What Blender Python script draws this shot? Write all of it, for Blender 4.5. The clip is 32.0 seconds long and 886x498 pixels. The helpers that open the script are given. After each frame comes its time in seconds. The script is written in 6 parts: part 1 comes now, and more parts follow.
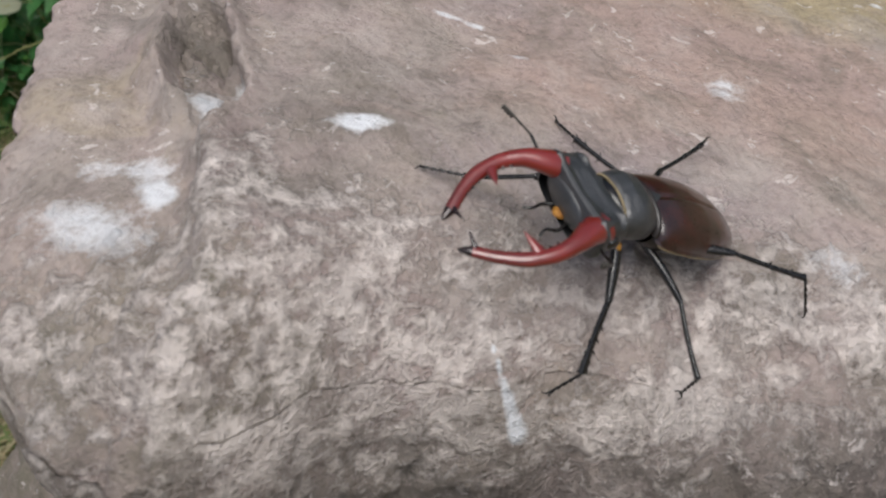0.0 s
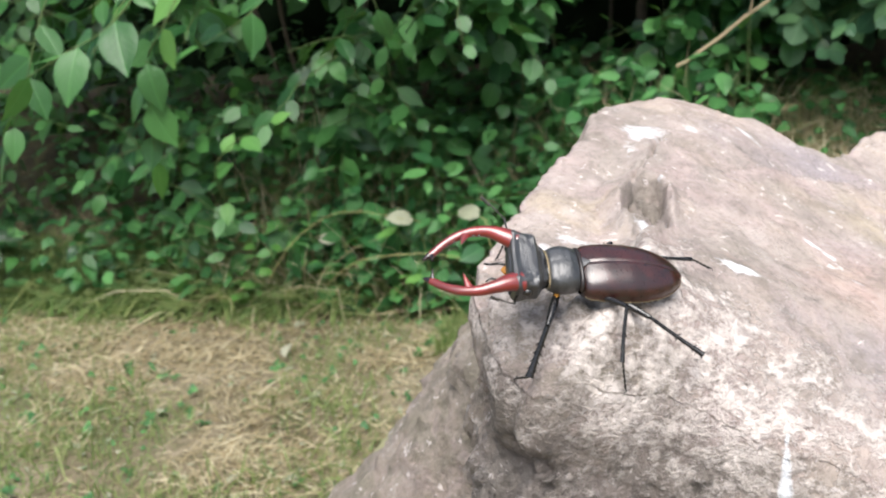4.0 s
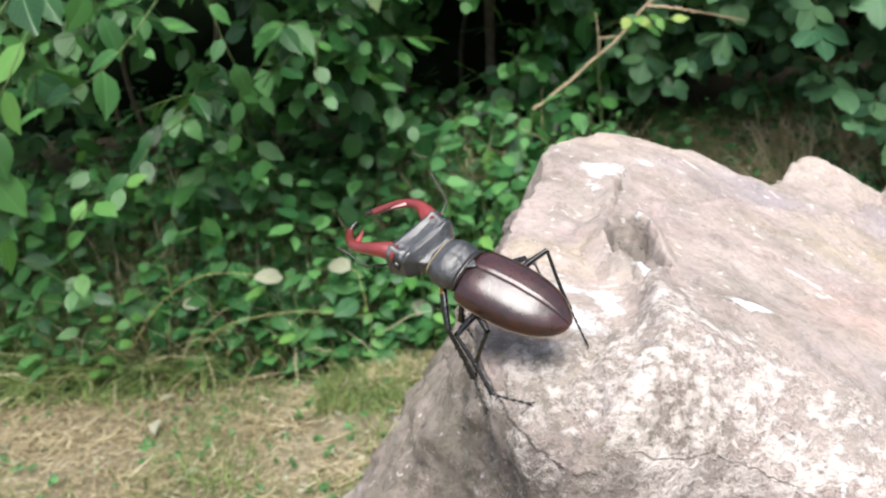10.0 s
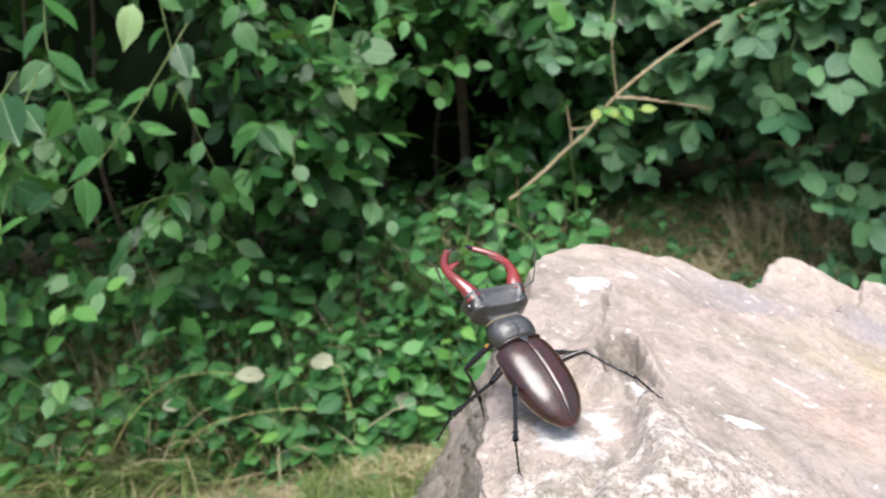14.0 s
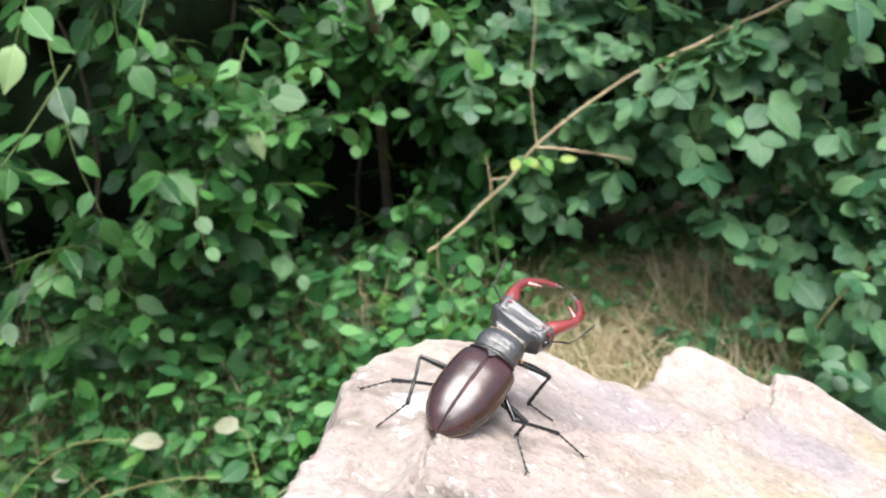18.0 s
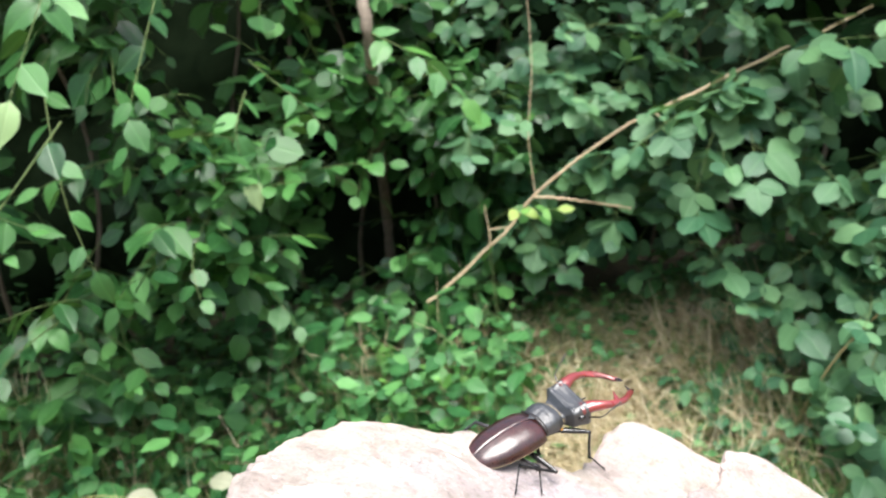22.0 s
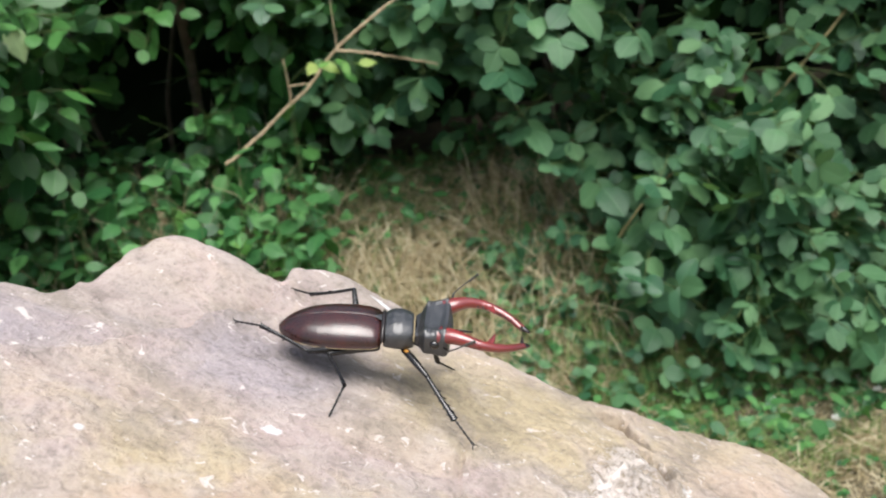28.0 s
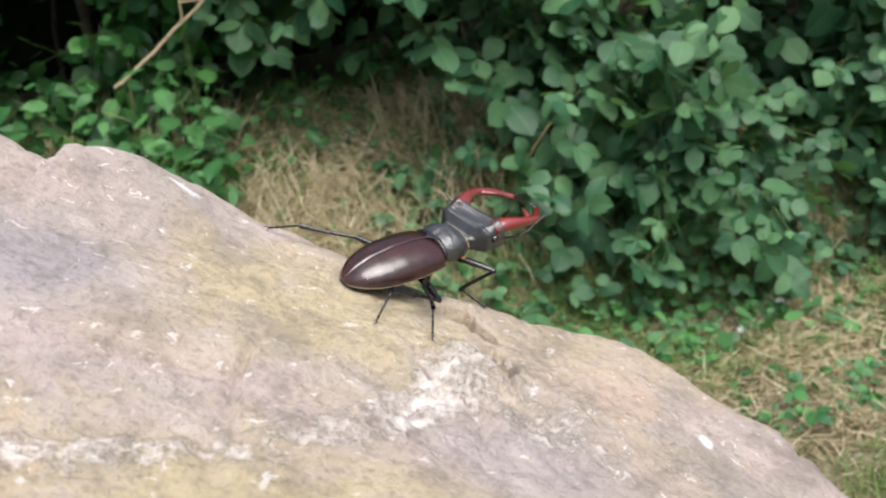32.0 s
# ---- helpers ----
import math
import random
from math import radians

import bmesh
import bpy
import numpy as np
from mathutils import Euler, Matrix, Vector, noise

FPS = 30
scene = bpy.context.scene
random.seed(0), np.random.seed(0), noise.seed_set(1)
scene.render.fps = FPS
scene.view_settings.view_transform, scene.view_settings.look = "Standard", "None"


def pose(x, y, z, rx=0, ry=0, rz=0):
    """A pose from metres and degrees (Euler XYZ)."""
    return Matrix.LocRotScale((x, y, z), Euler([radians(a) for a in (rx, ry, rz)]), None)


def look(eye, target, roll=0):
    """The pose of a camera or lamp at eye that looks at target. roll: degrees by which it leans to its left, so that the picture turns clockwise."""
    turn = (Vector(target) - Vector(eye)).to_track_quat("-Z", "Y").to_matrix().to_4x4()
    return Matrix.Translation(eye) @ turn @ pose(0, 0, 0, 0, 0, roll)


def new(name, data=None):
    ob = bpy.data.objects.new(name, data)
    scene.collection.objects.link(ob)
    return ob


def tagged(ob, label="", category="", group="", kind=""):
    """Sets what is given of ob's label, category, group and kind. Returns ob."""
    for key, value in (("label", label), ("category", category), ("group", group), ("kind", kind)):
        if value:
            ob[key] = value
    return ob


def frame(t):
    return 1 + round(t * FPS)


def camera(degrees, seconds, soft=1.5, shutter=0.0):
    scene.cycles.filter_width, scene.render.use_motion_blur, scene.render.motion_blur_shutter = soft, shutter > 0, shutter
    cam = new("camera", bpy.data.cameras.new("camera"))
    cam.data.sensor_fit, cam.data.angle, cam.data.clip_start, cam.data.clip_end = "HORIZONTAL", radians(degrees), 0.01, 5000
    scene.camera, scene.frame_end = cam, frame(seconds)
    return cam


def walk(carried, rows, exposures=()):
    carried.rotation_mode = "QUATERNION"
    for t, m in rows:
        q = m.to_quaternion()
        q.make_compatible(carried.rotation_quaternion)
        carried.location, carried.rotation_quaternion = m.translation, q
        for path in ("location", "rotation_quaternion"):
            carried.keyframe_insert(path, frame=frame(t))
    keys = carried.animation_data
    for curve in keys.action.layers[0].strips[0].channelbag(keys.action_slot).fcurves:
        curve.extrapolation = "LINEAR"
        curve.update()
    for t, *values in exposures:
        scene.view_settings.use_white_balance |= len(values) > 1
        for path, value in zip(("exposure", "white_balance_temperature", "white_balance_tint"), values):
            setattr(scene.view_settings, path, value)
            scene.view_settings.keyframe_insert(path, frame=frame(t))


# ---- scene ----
cam = camera(52.2, 32.0, soft=2.0)
cam.data.dof.use_dof, cam.data.dof.focus_distance, cam.data.dof.aperture_fstop = True, 0.27, 31.0
PATH = [
    (0, (0.0106, -0.1664, 0.8497), (0.0025, 0.5893, 0.1949), -19.06),
    (0.5, (0.0071, -0.1961, 0.8739), (-0.0158, 0.5868, 0.2521), -18.52),
    (1, (0.0048, -0.2351, 0.8919), (-0.0056, 0.5858, 0.3210), -15.58),
    (1.5, (-0.0022, -0.2504, 0.8813), (0.0274, 0.5861, 0.3342), -8.15),
    (2, (-0.0054, -0.2587, 0.8767), (-0.0664, 0.5980, 0.3644), -11.04),
    (2.5, (-0.0117, -0.2729, 0.8775), (-0.1838, 0.6153, 0.4514), -10.73),
    (3, (-0.0014, -0.2817, 0.8679), (-0.2148, 0.6191, 0.4897), -9.86),
    (3.5, (-0.0065, -0.2833, 0.8595), (-0.2530, 0.6288, 0.5320), -6.57),
    (5.5, (-0.0352, -0.2973, 0.8514), (-0.2854, 0.6148, 0.5267), -2.97),
    (6, (-0.0350, -0.2987, 0.8490), (-0.2506, 0.6225, 0.5251), -2.34),
    (6.5, (-0.0284, -0.2942, 0.8398), (-0.1944, 0.6316, 0.5000), -2.11),
    (7, (-0.0275, -0.2860, 0.8338), (-0.1896, 0.6337, 0.4763), -3.36),
    (7.5, (-0.0285, -0.2866, 0.8321), (-0.2105, 0.6319, 0.4812), -3.53),
    (8, (-0.0298, -0.2889, 0.8427), (-0.2211, 0.6395, 0.5239), -3.91),
    (8.5, (-0.0356, -0.2887, 0.8462), (-0.2076, 0.6481, 0.5415), -4.04),
    (9, (-0.0379, -0.2747, 0.8436), (-0.1580, 0.6728, 0.5471), -4.66),
    (9.5, (-0.0462, -0.2672, 0.8461), (-0.1421, 0.6855, 0.5580), -6.00),
    (10, (-0.0621, -0.2589, 0.8503), (-0.1615, 0.6936, 0.5623), -6.28),
    (10.5, (-0.0737, -0.2541, 0.8515), (-0.1496, 0.7066, 0.5845), -6.55),
    (11, (-0.0719, -0.2572, 0.8523), (-0.1422, 0.7054, 0.5908), -6.33),
    (11.5, (-0.0719, -0.2602, 0.8550), (-0.1473, 0.7038, 0.6000), -6.68),
    (12, (-0.0664, -0.2617, 0.8533), (-0.1345, 0.7030, 0.5988), -7.08),
    (12.5, (-0.0624, -0.2589, 0.8537), (-0.1291, 0.7067, 0.6021), -7.78),
    (13, (-0.0656, -0.2599, 0.8575), (-0.1264, 0.7120, 0.6299), -8.18),
    (13.5, (-0.0661, -0.2634, 0.8585), (-0.1363, 0.7094, 0.6377), -7.37),
    (14, (-0.0654, -0.2635, 0.8656), (-0.1315, 0.7142, 0.6660), -7.59),
    (14.5, (-0.0626, -0.2588, 0.8597), (-0.0996, 0.7208, 0.6623), -7.16),
    (16.5, (-0.0574, -0.1887, 0.8499), (-0.0250, 0.7896, 0.6456), -6.46),
    (17, (-0.0455, -0.1778, 0.8563), (-0.0161, 0.8033, 0.6648), -6.79),
    (17.5, (-0.0353, -0.1780, 0.8626), (-0.0198, 0.8070, 0.6909), -7.22),
    (18, (-0.0215, -0.1719, 0.8603), (-0.0120, 0.8155, 0.7018), -6.97),
    (18.5, (-0.0209, -0.1642, 0.8705), (-0.0058, 0.8248, 0.7237), -6.11),
    (19, (-0.0037, -0.1662, 0.8698), (-0.0037, 0.8268, 0.7510), -6.89),
    (19.5, (0.0063, -0.1622, 0.8631), (-0.0015, 0.8305, 0.7425), -7.67),
    (20, (0.0050, -0.1630, 0.8677), (-0.0085, 0.8306, 0.7557), -7.51),
    (20.5, (-0.0048, -0.1608, 0.8676), (-0.0265, 0.8335, 0.7633), -5.98),
    (21, (0.0026, -0.1609, 0.8671), (-0.0226, 0.8331, 0.7610), -5.64),
    (21.5, (0.0152, -0.1533, 0.8746), (-0.0159, 0.8408, 0.7713), -6.35),
    (22, (0.0148, -0.1569, 0.8646), (0.0151, 0.8373, 0.7578), -7.42),
    (22.5, (0.0213, -0.1364, 0.8655), (0.0611, 0.8531, 0.7263), -8.23),
    (23, (0.0271, -0.0987, 0.8534), (0.1059, 0.8795, 0.6613), -8.40),
    (23.5, (0.0342, -0.0707, 0.8377), (0.1675, 0.8816, 0.5632), -8.81),
    (24, (0.0348, -0.0532, 0.8318), (0.1997, 0.8845, 0.5261), -10.40),
    (24.5, (0.0392, -0.0328, 0.8193), (0.2631, 0.8868, 0.4965), -10.30),
    (25, (0.0493, -0.0369, 0.8336), (0.2939, 0.8818, 0.5236), -8.34),
    (25.5, (0.0833, -0.0722, 0.8297), (0.2149, 0.8796, 0.5526), -6.72),
    (27.5, (0.1266, -0.0943, 0.8076), (0.2534, 0.8642, 0.5521), -7.50),
    (28, (0.1313, -0.0934, 0.8059), (0.2671, 0.8628, 0.5464), -6.64),
    (28.5, (0.1346, -0.0893, 0.8052), (0.2833, 0.8642, 0.5431), -6.89),
    (29, (0.1361, -0.0883, 0.7948), (0.2893, 0.8593, 0.5142), -7.26),
    (29.5, (0.1410, -0.0841, 0.7877), (0.2978, 0.8596, 0.4962), -7.83),
    (30, (0.1437, -0.0793, 0.7875), (0.3106, 0.8621, 0.4944), -7.76),
    (30.5, (0.1437, -0.0793, 0.7868), (0.3167, 0.8608, 0.4930), -6.97),
    (31, (0.1427, -0.0717, 0.7881), (0.3445, 0.8598, 0.4857), -6.28),
    (31.5, (0.1510, -0.0628, 0.7792), (0.3713, 0.8596, 0.4620), -7.14),
    (32, (0.1663, -0.0596, 0.7719), (0.3719, 0.8582, 0.4319), -6.71),
]
EXPOSURES = [(0, -0.22), (1, 0.08), (1.5, 0.16), (2, 0.24), (3, 0.68), (6, 0.97), (10, 1.0), (13, 1.02), (17, 1.02), (19, 1.58), (22, 1.55), (23, 1.45), (24, 0.90), (28, 0.75), (32, 0.66)]
walk(cam, [(t, look(eye, target, roll)) for t, eye, target, roll in PATH], EXPOSURES)

# ---- light ----
world = bpy.data.worlds.new("sky")
scene.world = world
world.use_nodes = True
wn, wl = world.node_tree.nodes, world.node_tree.links
wn.clear()
w_out = wn.new("ShaderNodeOutputWorld")
w_bg = wn.new("ShaderNodeBackground")
w_sky = wn.new("ShaderNodeTexSky")
w_sky.sky_type = "NISHITA"
w_sky.sun_disc = False
w_sky.sun_elevation, w_sky.sun_rotation = radians(68), radians(165)
w_sky.air_density, w_sky.dust_density, w_sky.ozone_density = 1.0, 4.0, 1.0
w_hsv = wn.new("ShaderNodeHueSaturation")
w_hsv.inputs["Saturation"].default_value = 0.78
wl.new(w_sky.outputs[0], w_hsv.inputs["Color"])
wl.new(w_hsv.outputs[0], w_bg.inputs[0])
w_bg.inputs[1].default_value = 0.115
wl.new(w_bg.outputs[0], w_out.inputs[0])

sun_data = bpy.data.lights.new("sun", "SUN")
sun_data.energy, sun_data.angle, sun_data.color = 2.9, radians(48), (1.0, 0.985, 0.965)
sun = new("sun", sun_data)
sun.matrix_world = look((0.25, -0.85, 3.1), (0.0, 0.1, 0.75))

# ---- materials ----
def material(name):
    m = bpy.data.materials.new(name)
    m.use_nodes = True
    nt = m.node_tree
    return m, nt, nt.nodes["Principled BSDF"]


def node(nt, kind, **kw):
    n = nt.nodes.new(kind)
    for key, value in kw.items():
        if key in n.inputs:
            n.inputs[key].default_value = value
    return n


def noise_node(nt, scale, detail=4.0, rough=0.6, vec=None, dist=0.0):
    n = node(nt, "ShaderNodeTexNoise", Scale=scale, Detail=detail, Roughness=rough, Distortion=dist)
    if vec is not None:
        nt.links.new(vec, n.inputs["Vector"])
    return n


def ramp(nt, fac, stops):
    r = nt.nodes.new("ShaderNodeValToRGB")
    el = r.color_ramp.elements
    while len(el) < len(stops):
        el.new(0.5)
    for e, (p, c) in zip(el, stops):
        e.position = p
        e.color = (*c, 1) if len(c) == 3 else c
    nt.links.new(fac, r.inputs[0])
    return r.outputs[0]


def grey(v):
    return (v, v, v)


def mixc(nt, fac, a, b, mode="MIX"):
    n = nt.nodes.new("ShaderNodeMix")
    n.data_type, n.blend_type = "RGBA", mode
    for value, slot in ((fac, 0), (a, 6), (b, 7)):
        if hasattr(value, "links"):
            nt.links.new(value, n.inputs[slot])
        else:
            n.inputs[slot].default_value = value if slot == 0 or len(value) == 4 else (*value, 1)
    return n.outputs[2]


def calc(nt, op, a, b=0.0, clamp=False):
    n = nt.nodes.new("ShaderNodeMath")
    n.operation, n.use_clamp = op, clamp
    for i, v in enumerate((a, b)):
        if hasattr(v, "links"):
            nt.links.new(v, n.inputs[i])
        else:
            n.inputs[i].default_value = v
    return n.outputs[0]


def bump(nt, height, strength, dist, bsdf, base=None):
    n = node(nt, "ShaderNodeBump", Strength=strength, Distance=dist)
    nt.links.new(height, n.inputs["Height"])
    if base is not None:
        nt.links.new(base, n.inputs["Normal"])
    nt.links.new(n.outputs[0], bsdf.inputs["Normal"])
    return n.outputs[0]


def coords(nt):
    return nt.nodes.new("ShaderNodeTexCoord").outputs["Object"]


def rock_material():
    m, nt, b = material("sandstone")
    co = coords(nt)
    big = noise_node(nt, 16, 5, 0.62, co, 0.6)
    mid = noise_node(nt, 85, 6, 0.7, co)
    fine = noise_node(nt, 420, 5, 0.72, co)
    tint = noise_node(nt, 30, 4, 0.6, co, 1.0)
    base = ramp(nt, big.outputs[0], [(0.30, (0.235, 0.198, 0.178)), (0.44, (0.335, 0.283, 0.255)), (0.56, (0.395, 0.328, 0.292)), (0.72, (0.43, 0.352, 0.288))])
    base = mixc(nt, calc(nt, "MULTIPLY", ramp(nt, tint.outputs[0], [(0.48, grey(0)), (0.64, grey(1))]), 0.55), base, (0.42, 0.325, 0.310))
    base = mixc(nt, calc(nt, "MULTIPLY", ramp(nt, tint.outputs[0], [(0.34, grey(1)), (0.48, grey(0))]), 0.5), base, (0.28, 0.25, 0.215))
    base = mixc(nt, calc(nt, "MULTIPLY", ramp(nt, mid.outputs[0], [(0.46, grey(0)), (0.64, grey(1))]), 0.30), base, (0.50, 0.43, 0.385))
    at = nt.nodes.new("ShaderNodeAttribute")
    at.attribute_name = "stain"
    sep = nt.nodes.new("ShaderNodeSeparateColor")
    nt.links.new(at.outputs["Color"], sep.inputs[0])
    at2 = nt.nodes.new("ShaderNodeAttribute")
    at2.attribute_name = "crust"
    sep2 = nt.nodes.new("ShaderNodeSeparateColor")
    nt.links.new(at2.outputs["Color"], sep2.inputs[0])
    # ochre and violet iron staining, olive algae; the pit takes the olive tone too
    n1 = noise_node(nt, 34, 5, 0.65, co, 0.8)
    def stain(col, fac, amount, lo=0.10, hi=0.62, src=n1):
        nonlocal base
        f = calc(nt, "ADD", calc(nt, "MULTIPLY", fac, 0.9), calc(nt, "SUBTRACT", calc(nt, "MULTIPLY", src.outputs[0], 1.6), 0.85))
        f = calc(nt, "MULTIPLY", ramp(nt, f, [(lo, grey(0)), (hi, grey(1))]), amount)
        base = mixc(nt, f, base, col)
    stain((0.42, 0.345, 0.205), sep.outputs[1], 0.80)
    stain((0.30, 0.265, 0.28), sep.outputs[2], 0.88)
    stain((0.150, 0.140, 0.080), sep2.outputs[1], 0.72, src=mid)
    # weathered film on the steep faces, with their shade painted in
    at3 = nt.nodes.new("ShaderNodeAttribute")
    at3.attribute_name = "film_shade"
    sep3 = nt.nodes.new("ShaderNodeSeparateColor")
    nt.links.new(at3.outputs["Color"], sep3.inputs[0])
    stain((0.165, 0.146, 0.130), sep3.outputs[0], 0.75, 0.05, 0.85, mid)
    stain((0.43, 0.305, 0.255), sep3.outputs[1], 0.7)
    # darker tone in the pores, where the noise is low
    pore = ramp(nt, fine.outputs[0], [(0.36, grey(1)), (0.50, grey(0))])
    base = mixc(nt, calc(nt, "MULTIPLY", pore, 0.36), base, (0.085, 0.068, 0.055))
    pore2 = ramp(nt, mid.outputs[0], [(0.33, grey(1)), (0.45, grey(0))])
    base = mixc(nt, calc(nt, "MULTIPLY", pore2, 0.38), base, (0.105, 0.085, 0.070))
    # pale mineral crust in ragged flecks
    flat = nt.nodes.new("ShaderNodeMapping")
    flat.inputs["Scale"].default_value = (0.85, 1.1, 1.15)
    nt.links.new(co, flat.inputs[0])
    n2 = noise_node(nt, 230, 5, 0.75, flat.outputs[0], 0.0)
    n3 = noise_node(nt, 48, 3, 0.6, flat.outputs[0], 0.8)
    ragged = calc(nt, "ADD", calc(nt, "MULTIPLY", n2.outputs[0], 0.46), calc(nt, "ADD", calc(nt, "MULTIPLY", n3.outputs[0], 0.30), calc(nt, "MULTIPLY", fine.outputs[0], 0.24)))
    f = calc(nt, "ADD", calc(nt, "SUBTRACT", calc(nt, "MULTIPLY", sep2.outputs[0], 0.16), 0.03), ragged)
    crust = ramp(nt, f, [(0.575, grey(0)), (0.625, grey(0.6)), (0.68, grey(1))])
    base = mixc(nt, calc(nt, "MULTIPLY", crust, 0.9), base, (0.70, 0.63, 0.585))
    # small pale specks and soft blotches over the whole face
    n4 = noise_node(nt, 190, 4, 0.68, co, 0.6)
    base = mixc(nt, calc(nt, "MULTIPLY", ramp(nt, n4.outputs[0], [(0.625, grey(0)), (0.665, grey(1))]), 0.75), base, (0.66, 0.60, 0.57))
    n5 = noise_node(nt, 38, 5, 0.68, co, 0.3)
    base = mixc(nt, calc(nt, "MULTIPLY", ramp(nt, n5.outputs[0], [(0.53, grey(0)), (0.68, grey(1))]), 0.4), base, (0.53, 0.465, 0.435))
    base = mixc(nt, calc(nt, "MULTIPLY", ramp(nt, n5.outputs[0], [(0.36, grey(1)), (0.47, grey(0))]), 0.45), base, (0.17, 0.145, 0.115))
    # dark broken facets over the steep faces
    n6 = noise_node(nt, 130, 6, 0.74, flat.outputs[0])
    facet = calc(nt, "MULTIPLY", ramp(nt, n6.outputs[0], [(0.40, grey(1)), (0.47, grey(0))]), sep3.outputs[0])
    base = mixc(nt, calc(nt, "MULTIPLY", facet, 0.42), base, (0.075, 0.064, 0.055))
    # yellow-green lichen rosettes
    f = calc(nt, "ADD", sep2.outputs[2], calc(nt, "MULTIPLY", calc(nt, "SUBTRACT", n2.outputs[0], 0.5), 1.2))
    base = mixc(nt, calc(nt, "MULTIPLY", ramp(nt, f, [(0.40, grey(0)), (0.52, grey(1))]), 0.8), base, (0.40, 0.39, 0.19))
    # white bird lime
    f = calc(nt, "ADD", calc(nt, "MULTIPLY", sep.outputs[0], 0.8), calc(nt, "MULTIPLY", calc(nt, "SUBTRACT", ragged, 0.5), 1.5))
    lime = ramp(nt, f, [(0.24, grey(0)), (0.44, grey(0.65)), (0.62, grey(1))])
    base = mixc(nt, calc(nt, "MULTIPLY", lime, 0.92), base, (0.79, 0.81, 0.84))
    nt.links.new(base, b.inputs["Base Color"])
    b.inputs["Specular IOR Level"].default_value = 0.5
    nt.links.new(ramp(nt, mid.outputs[0], [(0.3, grey(0.5)), (0.7, grey(0.85))]), b.inputs["Roughness"])
    h = calc(nt, "ADD", calc(nt, "MULTIPLY", mid.outputs[0], 0.7), calc(nt, "MULTIPLY", fine.outputs[0], 0.85))
    h = calc(nt, "ADD", h, calc(nt, "MULTIPLY", n2.outputs[0], 0.5))
    h = calc(nt, "SUBTRACT", h, calc(nt, "MULTIPLY", facet, 0.35))
    flake = calc(nt, "ABSOLUTE", calc(nt, "SUBTRACT", n2.outputs[0], 0.5))
    h = calc(nt, "ADD", h, calc(nt, "MULTIPLY", calc(nt, "MULTIPLY", flake, sep3.outputs[0]), 2.0))
    h = calc(nt, "MULTIPLY", h, calc(nt, "ADD", calc(nt, "MULTIPLY", sep3.outputs[0], 0.7), 0.7))
    bump(nt, calc(nt, "ADD", h, calc(nt, "MULTIPLY", crust, 0.22)), 1.0, 0.0022, b)
    return m


def leaf_material(name, dark, light, gloss=0.36, trans=0.25):
    m, nt, b = material(name)
    info = nt.nodes.new("ShaderNodeObjectInfo")
    geo = nt.nodes.new("ShaderNodeNewGeometry")
    r = calc(nt, "FRACT", calc(nt, "ADD", info.outputs["Random"], geo.outputs["Random Per Island"]))
    uv = nt.nodes.new("ShaderNodeUVMap")
    sep = nt.nodes.new("ShaderNodeSeparateXYZ")
    nt.links.new(uv.outputs[0], sep.inputs[0])
    col = ramp(nt, r, [(0.0, dark), (0.7, tuple((a + c) / 2 for a, c in zip(dark, light))), (1.0, light)])
    n = noise_node(nt, 60, 4, 0.6, coords(nt))
    col = mixc(nt, calc(nt, "MULTIPLY", n.outputs[0], 0.35), col, tuple(0.45 * v for v in dark))
    off = calc(nt, "ABSOLUTE", calc(nt, "SUBTRACT", sep.outputs[0], 0.5))
    rib = ramp(nt, off, [(0.0, grey(1)), (0.045, grey(0))])
    side = calc(nt, "SINE", calc(nt, "MULTIPLY", calc(nt, "SUBTRACT", sep.outputs[1], calc(nt, "MULTIPLY", off, 0.8)), 44.0))
    vein = ramp(nt, side, [(0.86, grey(0)), (1.0, grey(1))])
    veins = calc(nt, "MAXIMUM", rib, calc(nt, "MULTIPLY", vein, 0.45))
    col = mixc(nt, calc(nt, "MULTIPLY", veins, 0.16), col, tuple(min(1, 1.6 * v + 0.02) for v in light))
    nt.links.new(col, b.inputs["Base Color"])
    rn = ramp(nt, r, [(0, grey(gloss)), (1, grey(gloss + 0.2))])
    nt.links.new(rn, b.inputs["Roughness"])
    b.inputs["Specular IOR Level"].default_value = 0.42
    bump(nt, calc(nt, "SUBTRACT", calc(nt, "MULTIPLY", n.outputs[0], 0.4), veins), 0.35, 0.002, b)
    tr = nt.nodes.new("ShaderNodeBsdfTranslucent")
    nt.links.new(mixc(nt, 0.5, col, (0.16, 0.30, 0.03)), tr.inputs[0])
    mx = nt.nodes.new("ShaderNodeMixShader")
    mx.inputs[0].default_value = trans
    nt.links.new(b.outputs[0], mx.inputs[1])
    nt.links.new(tr.outputs[0], mx.inputs[2])
    nt.links.new(mx.outputs[0], nt.nodes["Material Output"].inputs[0])
    return m


